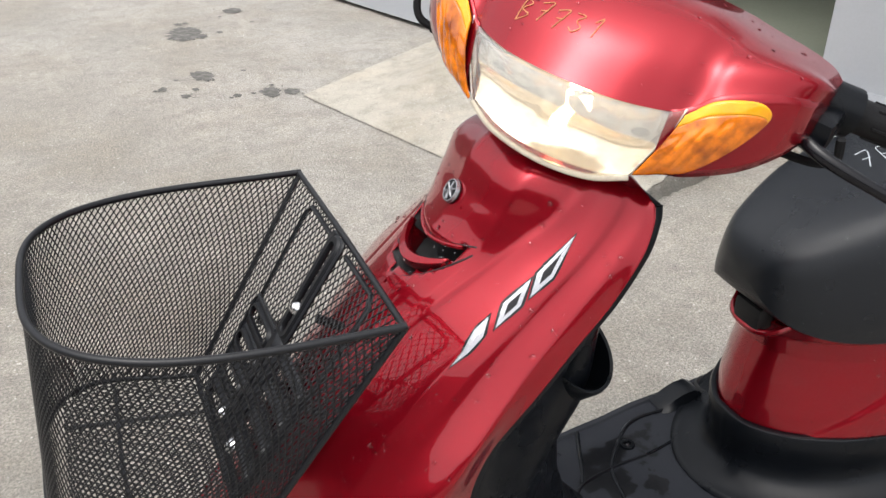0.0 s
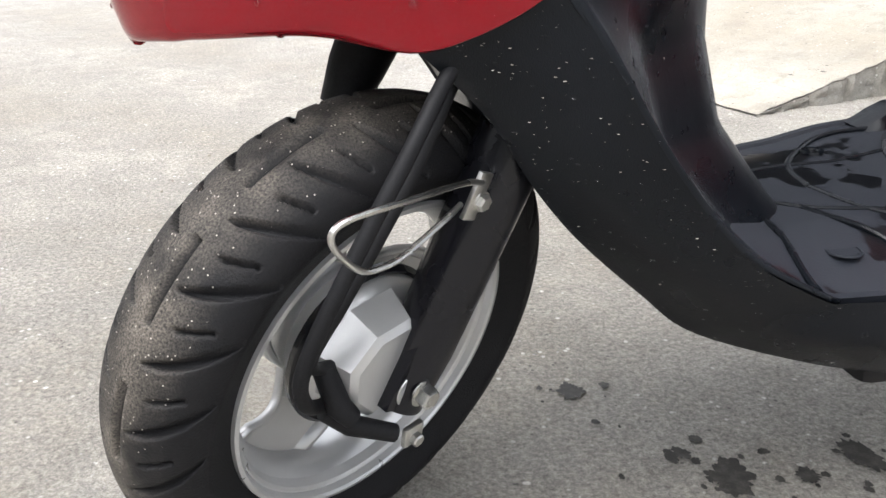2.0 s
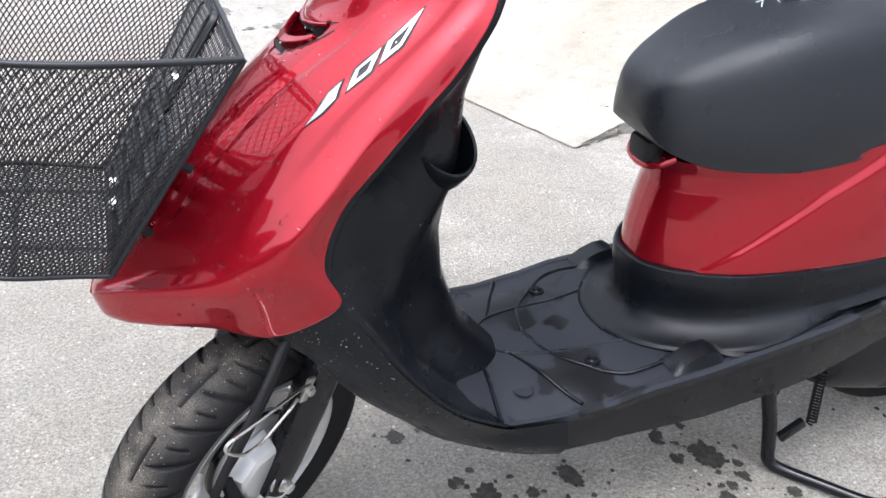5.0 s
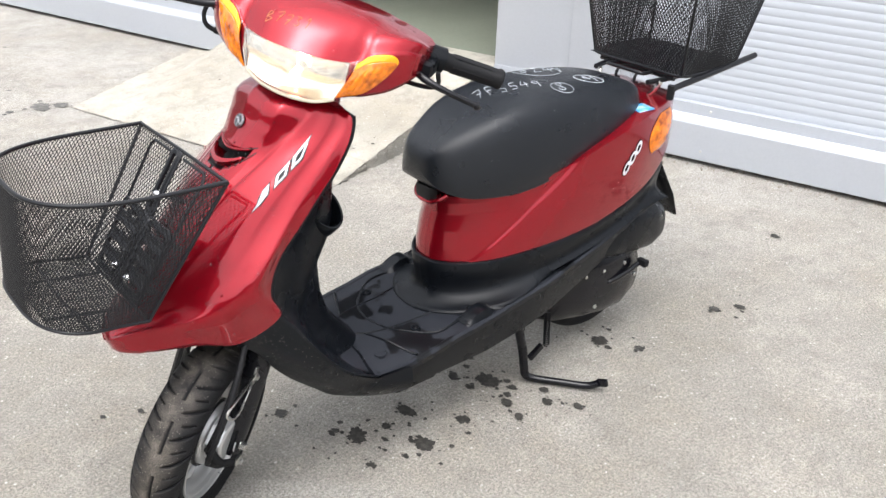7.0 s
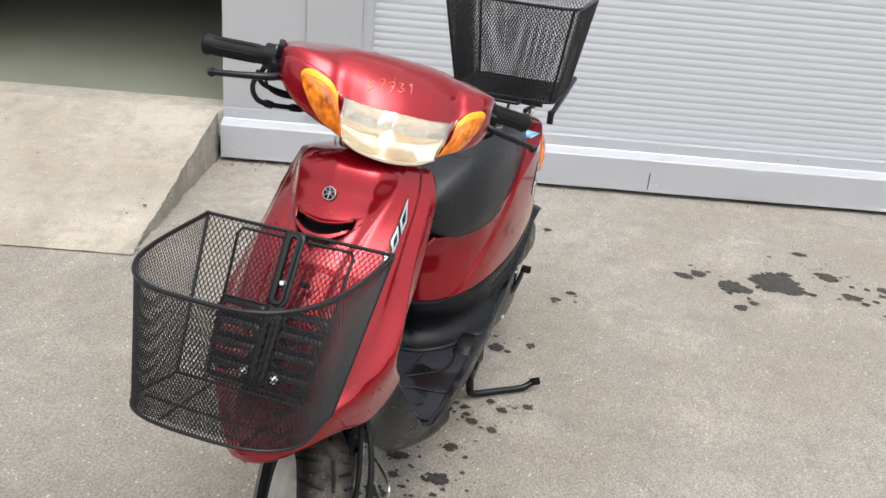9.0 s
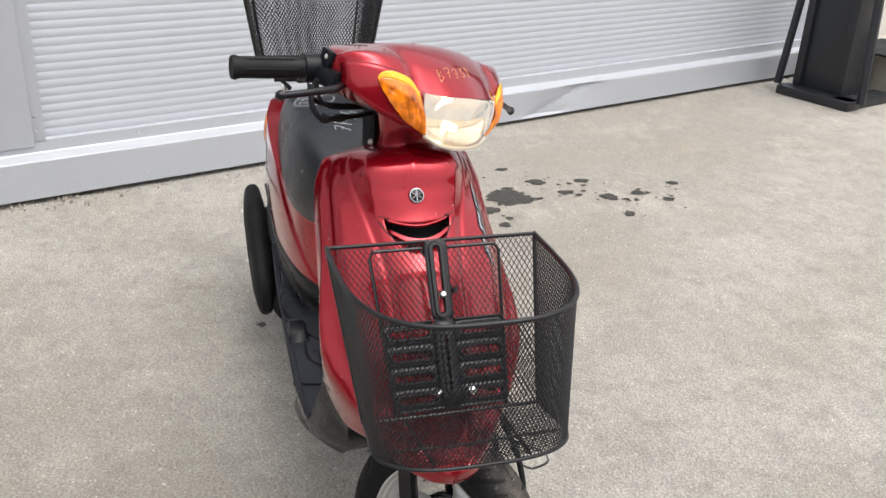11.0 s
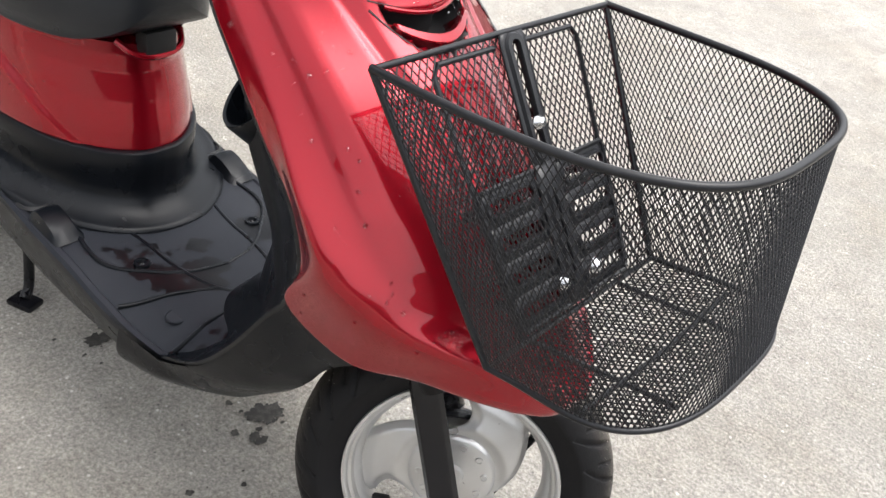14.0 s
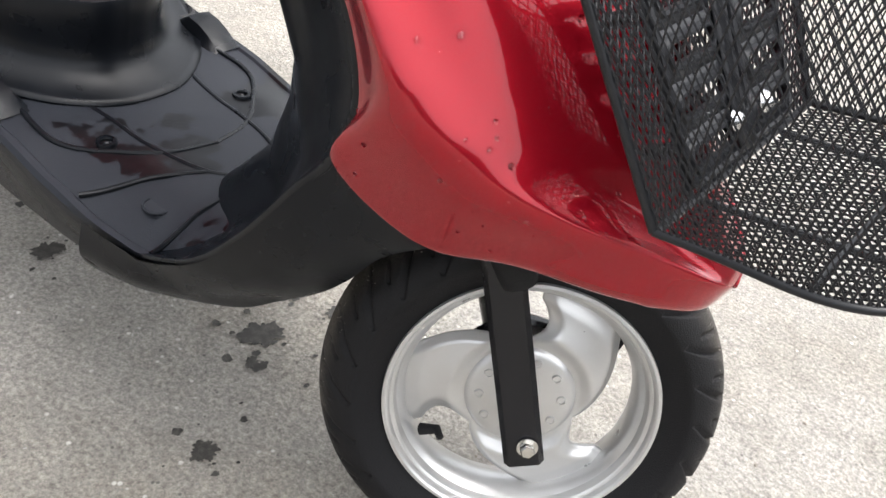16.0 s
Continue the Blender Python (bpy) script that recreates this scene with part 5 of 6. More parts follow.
# cables, adjuster and the steel wire guide
steered("brake_cable", tube([(.013, .036, .520), (.053, .052, .480), (.0935, .0635, .448), (.1275, .0735, .4145), (.158, .0785, .377), (.182, .079, .337), (.197, .075, .297), (.201, .069, .260), (.187, .060, .225), (.168, .052, .206), (.157, .046, .198)], .0056, 12, count=60), RUBBER, scooter, "thick black brake cable")
steered("speedometer_cable", tube([(.006, .028, .508), (.040, .042, .469), (.077, .055, .437), (.1075, .0625, .393), (.138, .065, .35), (.164, .064, .308), (.181, .058, .27), (.174, .05, .245), (.150, .046, .232)], .0050, 10, count=50), RUBBER, scooter, "black speedometer cable")
adj = steered("cable_adjuster", tube([(.162, .050, .196), (.145, .062, .180), (.112, .078, .163)], [.0075, .0085, .0075], 12), RUBBER, scooter, "black rubber adjuster boot")
steered("lever_end", block((.020, .006, .020), pose(.098, .084, .158), 0.003), STEEL, adj)
steered("adjuster_nut", bolt((.098, .087, .156), (0, 1, 0), .006, .006), STEEL, adj)
guide = steered("cable_guide", tube([(.062, .082, .374), (.080, .085, .382), (.11, .089, .389), (.145, .094, .396), (.180, .097, .402), (.203, .097, .402), (.208, .097, .393), (.198, .098, .377), (.180, .098, .361), (.154, .097, .357), (.130, .093, .359), (.100, .088, .364), (.084, .084, .366)], .0022, 8, count=80), STEEL, scooter, "bent steel wire cable guide")
steered("clip", block((.014, .004, .036), pose(.062, .079, .362, 0, -22, 0), 0.001), STEEL, guide)
steered("clip_bolt", bolt((.058, .080, .357), (0, 1, 0), .0065, .006, .008), STEEL, guide)

# steering stem cover
stem = steered("stem_cover", skin([[Vector((cx + dx * w, dy * w * 1.25, z)) for dx, dy in [(math.cos(a), math.sin(a)) for a in np.linspace(0, 2 * math.pi, 24, endpoint=False)]] for cx, w, z in ((-.200, .048, .84), (-.204, .046, .87), (-.212, .050, .90), (-.228, .064, .925))], True), RED, scooter, "red stem cover under the headlamp cowl")
steered("stem_back", block((.034, .096, .13), pose(-.252, -.006, .872, 0, -14, 0), 0.010), BLACK, stem)
steered("stem_screw", lathe([(0, .004), (.004, .003), (.0055, 0)], (-.273, -.036, .858), (-1, -.3, 0), 12), STEEL, stem)

# headlamp cowl: sections across the bars
COWL = [(0.0, -.072, .976, -.184, 1.038, -.262, 1.022, -.255, .930, -.088, .884), (.05, -.080, .974, -.186, 1.036, -.264, 1.021, -.255, .930, -.091, .889), (.085, -.098, .972, -.189, 1.032, -.264, 1.018, -.255, .930, -.100, .902),
        (.104, -.112, .973, -.191, 1.027, -.264, 1.016, -.255, .930, -.107, .910), (.114, -.120, .979, -.193, 1.0245, -.263, 1.0145, -.254, .931, -.110, .913), (.13, -.130, .992, -.196, 1.022, -.262, 1.012, -.252, .930, -.116, .917),
        (.165, -.152, 1.000, -.205, 1.016, -.258, 1.008, -.250, .934, -.138, .930), (.19, -.178, .997, -.212, 1.008, -.255, 1.002, -.249, .944, -.165, .947), (.202, -.205, .988, -.22, .998, -.25, .995, -.246, .955, -.195, .960)]


COWL_FINE = [tuple(r) for r in cr([(-.05, *COWL[1][1:])] + COWL, 400)]


def cowl_at(y):
    q = lerp(COWL_FINE, abs(y))
    return [Vector((q[2 * k], y, q[2 * k + 1])) for k in range(5)]


rows = []
for y in np.linspace(-.202, .202, 121):
    brow, crest, back, under, chin = cowl_at(y)
    rows.append(cr([brow, brow.lerp(crest, 0.5) + Vector((.006, 0, .009)), crest, back], 22) + [back.lerp(under, 0.5), under] + [under.lerp(chin, 0.5) + Vector((0, 0, -.004)), chin])
cowl_bm = skin(rows, ends=True)
COWL_TREE = BVHTree.FromBMesh(cowl_bm)
cowl = steered("headlamp_cowl", cowl_bm, RED, scooter, "glossy red headlamp cowl with chalk writing", sharp=50)


def face_point(y, f, bulge):
    """A place on the lamp face: f from the brow 0 to the chin 1."""
    brow, _, _, _, chin = cowl_at(y)
    p = brow.lerp(chin, f)
    return p + Vector((bulge * math.sin(math.pi * min(1, max(0, f))) ** 0.7, 0, 0))


LENS = bpy.data.materials.new("clear_lens")
LENS.use_nodes = True
lb = LENS.node_tree.nodes["Principled BSDF"]
lb.inputs["Base Color"].default_value, lb.inputs["Roughness"].default_value = (0.97, 0.97, 0.95, 1), 0.06
lb.inputs["Transmission Weight"].default_value, lb.inputs["IOR"].default_value = 0.88, 1.2
# reflector bowl, bulb and clear lens
def lamp_point(u, f, bulge):
    """u from -1 to 1 across the lamp, whose sides slant in towards the chin."""
    return face_point(u * (.109 - .024 * f ** 1.4), f, bulge)


def bowl_point(u, f):
    return lamp_point(u, f, -.006 - .030 * (1 - u * u) - .005 * abs(math.sin(u * 11)) * (1 - smoothstep(0.34, 0.6, f)) - .009 * smoothstep(0.5, 0.75, f) * abs(math.sin(u * 2.6 + 0.9 * f)))


# both reflectors emit a little, in place of light thrown back from the bulb
REFLECTOR = material("self_lit_reflector", (0.70, 0.69, 0.66), rough=0.12, metal=0.85, grain=0.06, grain_size=60, bump=0.25, emit=(1.0, 0.93, 0.82), emit_strength=0.03)
GLOW = material("self_lit_lower_reflector", (0.86, 0.78, 0.62), rough=0.14, metal=0.85, grain=0.1, grain_size=60, bump=0.3, emit=(1.0, 0.62, 0.24), emit_strength=0.13)
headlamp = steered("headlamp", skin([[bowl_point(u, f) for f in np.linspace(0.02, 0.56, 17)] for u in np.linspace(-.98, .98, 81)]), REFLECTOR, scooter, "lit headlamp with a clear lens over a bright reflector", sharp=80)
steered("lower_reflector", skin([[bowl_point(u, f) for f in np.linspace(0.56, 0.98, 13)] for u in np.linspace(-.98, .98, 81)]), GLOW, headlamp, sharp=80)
steered("bulb", lathe([(0, .012), (.005, .010), (.007, .003), (.006, -.012)], (-.112, 0, .915), (1, 0, 0), 20), material("lit_bulb", (1, .9, .7), rough=0.3, grain=0.02, emit=(1.0, 0.74, 0.40), emit_strength=7.0), headlamp)
LENS_EDGE = material("clear_lens_edge", (0.84, 0.82, 0.77), rough=0.18, coat=0.5, grain=0.08, grain_size=90, transmission=0.1)
for s in (1, -1):
    steered("lens_side", skin([[lamp_point(s * (1.0 + 0.01 * w), f, .015 * (0.02) - .012 * w) + Vector((.003, 0, 0)) for f in np.linspace(0, 1, 17)] for w in np.linspace(0, 1, 5)]), LENS_EDGE, headlamp, thick=0.0015)
rows = [[lamp_point(u, f, .015 * (1 - abs(u) ** 3)) + Vector((.003, 0, 0)) for f in np.linspace(0, 1, 17)] for u in np.linspace(-1, 1, 49)]
lens = steered("lens", skin(rows), LENS, headlamp, thick=0.002)
lens.visible_shadow = False
GASKET = material("pale_gasket", (0.55, 0.5, 0.4), rough=0.5, grain=0.1)
steered("lens_rim", tube([lamp_point(u, 1.0, 0) + Vector((.004, 0, -.001)) for u in np.linspace(-1, 1, 31)], .003, 8), GASKET, headlamp)
for s in (1, -1):
    rows = []
    for g in np.linspace(0, 1, 60):
        close = 1 - math.sqrt(max(0.0, 1 - (max(0.0, g - 0.62) / 0.38) ** 2))
        hi, lo = 0.06 - 0.05 * math.sin(math.pi * g ** 0.8) * (1 - 0.7 * g), 0.97 - 0.16 * g ** 2.4
        hi, lo = hi + (0.36 - hi) * close, lo + (0.37 - lo) * close
        row = []
        for f in np.linspace(0, 1, 31):
            e = hi + (lo - hi) * f
            y = .1105 - .024 * max(0, e) ** 1.4 + .068 * g * (1 - 0.12 * e)
            row.append(face_point(s * y, e, .010 * math.sin(math.pi * min(1, 0.15 + g * 0.85)) + .003 + .0022 * abs(math.sin(g * 17)) * abs(math.sin(e * 9 + 0.6 * math.floor(g * 17 / math.pi))) * smoothstep(0.22, 0.4, e) * (1 - smoothstep(0.9, 1.0, g))) + Vector((.004, 0, 0)))
        rows.append(row)
    sig = steered("turn_signal", skin([r[5:] for r in rows]), AMBER, scooter, "amber front turn signal lens", thick=0.003)
    steered("lens_top", skin([r[:6] for r in rows]), AMBER_PALE, sig, thick=0.003)
# lower face of the cowl round the signals
    rows = [[face_point(s * (.098 + .104 * g), f, .004) for f in np.linspace(-.02, 1.02, 9)] for g in np.linspace(0, 1, 18)]
    steered("signal_surround", skin(rows), RED, cowl, thick=0.002)

# bars, grips, levers
for s in (1, -1):
    a, b2 = Vector((-.255, s * .195, .968)), Vector((-.316, s * .325, .944))
    d = (b2 - a).normalized()
    steered("bar_clamp", tube([a - d * .02, a + d * .028], .024, 16), BLACK, scooter, "black switch housing on the handlebar")
    grip = steered("grip", tube([a + d * .02, a + d * .03, a + d * .05, b2 - d * .012, b2 - d * .006, b2], [.021, .017, .0165, .0175, .020, .0185], 20), RUBBER, scooter, "ribbed black rubber handlebar grip")
    for k in range(6):
        ang = k * math.pi / 3
        u = d.cross(Vector((0, 0, 1))).normalized()
        w = d.cross(u)
        off = (math.cos(ang) * u + math.sin(ang) * w) * .0172
        steered("grip_rib", tube([a + d * .045 + off, b2 - d * .02 + off], .0014, 5), RUBBER, grip)
    op = lathe([(0, .016), (.5, .013), (.85, .008), (1.0, -.004)], (0, 0, 0), (0, s, 0), 28)
    op.transform(pose(-.216, s * .186, .960) @ Matrix.Diagonal((.034, 1.3, .021, 1)))
    steered("bar_opening", op, DARK, cowl)
    lev = steered("brake_lever", tube([(-.20, s * .192, .955), (-.188, s * .22, .95), (-.19, s * .26, .942), (-.204, s * .308, .930)], [.008, .007, .006, .0055], 10, count=24), GLOSS_BLACK, scooter, "black brake lever with a ball end")
    steered("ball", lathe([(0, .009), (.006, .0065), (.009, 0), (.006, -.0065), (0, -.009)], (-.206, s * .312, .929), (0, 1, 0), 16), GLOSS_BLACK, lev)
    steered("lever_bracket", block((.05, .04, .03), pose(-.222, s * .198, .960, 0, 0, 0), 0.008), BLACK, lev)
    steered("cable", tube([(-.225, s * .225, .955), (-.230, s * .228, .930), (-.236, s * .205, .916), (-.243, s * .15, .910), (-.245, s * .08, .912)], .0045, 8, count=30), RUBBER, scooter, "black control cable under the bars")

# switch plate, cable loop and connectors under the throttle side
plate_r = steered("corner_plate", block((.030, .012, .044), pose(-.236, -.203, .982, 0, 10, -12), 0.004), BLACK, scooter, "black plate with a screw at the cowl's corner")
steered("plate_screw", lathe([(0, .004), (.003, .0035), (.0048, 0)], (-.230, -.209, .992), (.25, -1, 0), 12), STEEL, plate_r)
loop = steered("cable_loop", tube([(-.228, -.232, .945), (-.214, -.238, .918), (-.206, -.225, .899), (-.214, -.196, .893), (-.230, -.150, .892), (-.246, -.095, .893), (-.252, -.04, .90)], .0046, 8, count=40), RUBBER, scooter, "black cable loop hanging under the bar")
for p_, q_ in (((-.209, -.211, .895), (-.213, -.198, .893)), ((-.226, -.162, .892), (-.233, -.142, .892))):
    steered("sleeve", tube([p_, q_], .0072, 10), RUBBER, loop)
steered("thin_cable", tube([(-.236, -.215, .950), (-.222, -.214, .925), (-.222, -.19, .912), (-.236, -.14, .908), (-.248, -.07, .908)], .003, 8, count=30), RUBBER, loop)
part("stem_screw", lathe([(0, .005), (.004, .004), (.0058, 0)], (-.192, -.052, .866), (.25, -.95, .1), 12), STEEL, stem)

# ---- wire baskets ----
def prisms(p0, p1, r, sides=4):
    """Short bars between paired places, as arrays."""
    d = p1 - p0
    d /= np.linalg.norm(d, axis=1)[:, None] + 1e-12
    ref = np.where(np.abs(d[:, 2:3]) < 0.9, [[0.0, 0.0, 1.0]], [[1.0, 0.0, 0.0]])
    u = np.cross(d, ref)
    u /= np.linalg.norm(u, axis=1)[:, None]
    w = np.cross(d, u)
    ang = np.arange(sides) * 2 * np.pi / sides + 0.4
    ring_ = r * (np.cos(ang)[None, :, None] * u[:, None] + np.sin(ang)[None, :, None] * w[:, None])
    ext = (d * r * 0.5)[:, None]
    verts = np.concatenate([p0[:, None] + ring_ - ext, p1[:, None] + ring_ + ext], 1).reshape(-1, 3)
    base_ = (np.arange(len(p0)) * 2 * sides)[:, None]
    quads = [base_ + np.array([[k, (k + 1) % sides, sides + (k + 1) % sides, sides + k]]) for k in range(sides)]
    return verts, np.concatenate(quads)


def diamond_mesh(surface, us, vs, pu, pv, r, inside=None):
    """Expanded metal: diagonal strands over a surface of (u, v); pu and pv are one diamond's size."""
    nu, nv = max(1, round((us[1] - us[0]) / pu)), max(1, round((vs[1] - vs[0]) / pv * 2))
    du, dv = (us[1] - us[0]) / nu, (vs[1] - vs[0]) / nv
    j, i = np.meshgrid(np.arange(nv), np.arange(nu), indexing="ij")
    odd = (j % 2) * 0.5
    ua = us[0] + (i + odd) * du
    va = vs[0] + j * dv
    a = np.concatenate([np.stack([ua, va], -1).reshape(-1, 2)] * 2)
    step = np.concatenate([np.stack([ua + du / 2, va + dv], -1).reshape(-1, 2), np.stack([ua - du / 2, va + dv], -1).reshape(-1, 2)])
    keep = (step[:, 0] >= us[0] - 1e-9) & (step[:, 0] <= us[1] + 1e-9) & (a[:, 0] <= us[1] + 1e-9)
    if inside is not None:
        keep &= inside(*a.T) & inside(*step.T)
    a, step = a[keep], step[keep]
    return prisms(surface(*a.T), surface(*step.T), r)


def joined(pieces):
    vs, fs, n0 = [], [], 0
    for v_, f_ in pieces:
        vs.append(v_)
        fs.append(f_ + n0)
        n0 += len(v_)
    return np.concatenate(vs), np.concatenate(fs)


# front basket: D-shaped, its flat back lying along the fairing
FB_TOP, FB_LOW = .779, .552
def fb_low(x):
    """The basket's floor rises a little towards the front."""
    return FB_LOW + .027 * np.clip((x - .203) / .165, 0, 1)


def fb_plan(f, z):
    """The basket's side wall at f 0..1 from the left rear corner round the front to the right one."""
    g = np.clip((FB_TOP - z) / (FB_TOP - FB_LOW), 0, 1)
    back = .054 + (.203 - .054) * g
    wide, front = .1715 - .030 * g, .352 + .018 * g
    side = .182 - .014 * g
    a = np.pi * f
    c, s = np.cos(a), np.sin(a)
    e = 0.62
    y = np.sign(c) * np.abs(c) ** e * side
    x = back + (front - back) * np.abs(s) ** 0.72
    pull = np.exp(-(np.abs(s) / 0.5) ** 2)
    y = y * (1 - pull * (1 - wide / side))
    return np.stack([x, y, z + 0 * f], -1)


F_TABLE = np.linspace(0, 1, 801)
F_RUN = np.concatenate([[0], np.cumsum(np.linalg.norm(np.diff(fb_plan(F_TABLE, np.full(801, FB_TOP - .08)), axis=0), axis=1))])


def fb_wall(u, v):
    u = np.interp(u, F_RUN / F_RUN[-1], F_TABLE)
    z = FB_TOP - v
    lift = 0.012 * np.sin(np.pi * u)
    p = fb_plan(u, z)
    deep = v / (FB_TOP - FB_LOW)
    return p + np.stack([0 * u, 0 * u, lift * (1 - deep) + (fb_low(p[..., 0]) - FB_LOW) * deep], -1)


def fb_back(u, v):
    g = v / .27
    return np.stack([.054 + (.203 - .054) * g, u * (1 - .176 * g), FB_TOP - (FB_TOP - FB_LOW) * g], -1)


def fb_floor(u, v):
    return np.stack([v, u, fb_low(v) - .003 + 0 * u], -1)


def fb_floor_in(u, v):
    rim_ = fb_plan(np.linspace(0, 1, 181), np.full(181, FB_LOW))
    xs, ys = rim_[:, 0], np.abs(rim_[:, 1])
    half_w = np.interp(v, xs[:91], ys[:91])
    return (np.abs(u) < half_w) & (v > .203) & (v < xs.max())


basket = None
v, f = joined([diamond_mesh(fb_wall, (0, 1), (0.003, FB_TOP - FB_LOW), .0074 / .86, .0110, .00078),
               diamond_mesh(fb_back, (-.1715, .1715), (0.003, .268), .0074 * 1.25, .0145, .00082),
               diamond_mesh(fb_floor, (-.16, .16), (.203, .35), .0074, .0110, .00085, fb_floor_in)])
def curve_pts(fun, n, *args):
    t = np.linspace(0, 1, n)
    return [Vector(p) for p in fun(t, *[np.full(n, a) for a in args])]


basket = part("front_basket", tube(curve_pts(fb_wall, 120, 0.0), .0037, 14), WIRE, scooter, "black wire mesh front basket with a slotted mounting plate")
from_arrays("wire_mesh", v, f, WIRE, basket, "stuff")
part("lower_rim", tube(curve_pts(fb_wall, 120, FB_TOP - FB_LOW), .0030, 12), WIRE, basket)
part("back_rim", tube([(.056, .1695, FB_TOP), (.054, 0, FB_TOP - .001), (.056, -.1695, FB_TOP)], .0032, 12), WIRE, basket)
part("back_sill", tube([(.204, .141, FB_LOW), (.204, -.141, FB_LOW)], .0032, 8), WIRE, basket)
for s in (1, -1):
    part("corner_rod", tube([Vector(p) for p in fb_back(np.array([s * .1715] * 2), np.array([0.0, .27]))], .0034, 12), WIRE, basket)
    part("back_rod", tube([Vector(p) for p in fb_back(np.array([s * .022, s * .100, s * .108, s * .108]), np.array([.012, .012, .022, .27]))], .0028, 8), WIRE, basket)
    part("floor_rod", tube([(.205, s * .075, FB_LOW - .004), (.35, s * .070, fb_low(.35) - .004)], .0026, 8), WIRE, basket)
part("floor_rod", tube([(.295, .135, fb_low(.295) - .004), (.30, 0, fb_low(.30) - .004), (.295, -.135, fb_low(.295) - .004)], .0026, 8), WIRE, basket)

# slotted mounting plate inside the back panel
nb = Vector((.227, 0, .149)).normalized()


def plate_point(u, v, lift=0.006):
    return Vector(fb_back(np.array([u]), np.array([v]))[0]) + nb * lift


def slot_unit(u0, u1, v0, v1, long, r, upright=False):
    """A field of the pressed plate with a round-ended slot of half length long and half width r, and a raised bead round it."""
    uc, vc, H, W = (u0 + u1) / 2, (v0 + v1) / 2, abs(v1 - v0) / 2, abs(u1 - u0) / 2
    if upright:
        H, W = W, H
    loops = [[] for _ in range(5)]
    for side in (1, -1):
        for a in [(side * long * f, 90 * side, 0) for f in (-1, -.6, -.2, .2, .6)] + [(side * long, 90 * side - b, 1) for b in (0, 20, 40, 60, 80, 100, 120, 140, 160)]:
            x0, ang, cap = a
            c, s_ = math.cos(radians(ang)), math.sin(radians(ang))
            reach = H / abs(s_) if abs(s_) > 1e-6 else 9.0
            if cap and abs(c) > 1e-6:
                reach = min(reach, (W - long) / abs(c))
            for loop, (d, lift) in zip(loops, ((reach, .004), (min(reach, r + .0062), .004), (min(reach, r + .0042), .0072), (r + .0016, .0072), (r, .0035))):
                x, y = x0 + c * d, s_ * d
                loop.append(plate_point(uc + (y if upright else x), vc + (x if upright else y), lift))
    return skin(loops, True)


part("mount_plate", slot_unit(-.019, .019, .002, .125, .048, .0062, True), WIRE, basket, "black pressed steel plate with slots", thick=0.0025, sharp=35)
part("mount_plate", slot_unit(-.019, .019, .125, .262, .040, .0030, True), WIRE, basket, thick=0.0025, sharp=35)
for s in (1, -1):
    for k in range(4):
        part("slot_panel", slot_unit(s * .019, s * .108, .128 + .0335 * k, .128 + .0335 * (k + 1), .030, .0050), WIRE, basket, thick=0.0025, sharp=35)
for s in (1, -1):
    part("rim_bead", tube([plate_point(s * .020, .128, .004), plate_point(s * .104, .128, .004), plate_point(s * .108, .134, .004), plate_point(s * .108, .256, .004), plate_point(s * .102, .262, .004), plate_point(0, .262, .004)], .0026, 6), WIRE, basket)
for u_, v_, r_ in ((.003, .088, .0065), (-.025, .238, .0065), (.040, .240, .0075)):
    part("bolt", lathe([(0, .007), (.004, .006), (r_, .002), (r_ * 1.15, 0)], plate_point(u_, v_, .009), nb, 16), CHROME, basket, "shiny bolt head")
for u_, v_ in ((.03, .08), (-.09, .15), (.09, .15), (.085, .24), (-.085, .24)):
    q = plate_point(u_, v_, -.004)
    part("spacer", tube([q, q - nb * .030], .005, 12), RUBBER, basket)

# rear basket on its rack
def rb_wall(u, v):
    g = v / .235
    hx, hy = .122 + .048 * g, .152 + .038 * g
    a = (u * 2 * np.pi)
    c, s = np.cos(a), np.sin(a)
    k = (np.abs(c) ** 9 + np.abs(s) ** 9) ** (-1 / 9)
    return np.stack([-1.300 - .01 * g + hx * c * k, hy * s * k, .742 + v], -1)


def rb_floor(u, v):
    return np.stack([v, u, .742 + 0 * u], -1)


v, f = joined([diamond_mesh(rb_wall, (0, 1), (0, .27), .0082 / 1.25, .0145, .0011),
               diamond_mesh(rb_floor, (-.150, .150), (-1.42, -1.18), .0075, .014, .0011)])
rear_basket = part("rear_basket", tube(curve_pts(rb_wall, 80, .27), .0045, 8, ends=False), WIRE, scooter, "black wire mesh rear basket on the luggage rack")
from_arrays("wire_mesh", v, f, WIRE, rear_basket, "stuff")
part("lower_rim", tube(curve_pts(rb_wall, 80, 0.0), .0042, 8, ends=False), WIRE, rear_basket)
for u_ in (.15, .35, .65, .85):
    part("corner_rod", tube([Vector(p) for p in rb_wall(np.array([u_ - 0.025 * np.sign(np.cos(u_ * 2 * np.pi) * np.sin(u_ * 2 * np.pi))] * 2), np.array([0.0, .27]))], .004, 8), WIRE, rear_basket)
part("floor_plate", block((.20, .16, .003), pose(-1.30, 0, .740), 0.001), WIRE, rear_basket)
rack = part("luggage_rack", tube([(-1.13, .085, .722), (-1.20, .095, .724), (-1.37, .095, .724), (-1.41, .07, .724), (-1.41, -.07, .724), (-1.37, -.095, .724), (-1.20, -.095, .724), (-1.13, -.085, .722)], .007, 8, count=60), WIRE, scooter, "black tubular luggage rack")
part("side_bar", tube([(-1.125, .160, .716), (-1.14, .160, .726), (-1.30, .156, .738), (-1.49, .148, .752)], .008, 10), WIRE, rack)
part("bar_cap", tube([(-1.127, .160, .735), (-1.127, .160, .700)], .009, 10), RUBBER, rack)
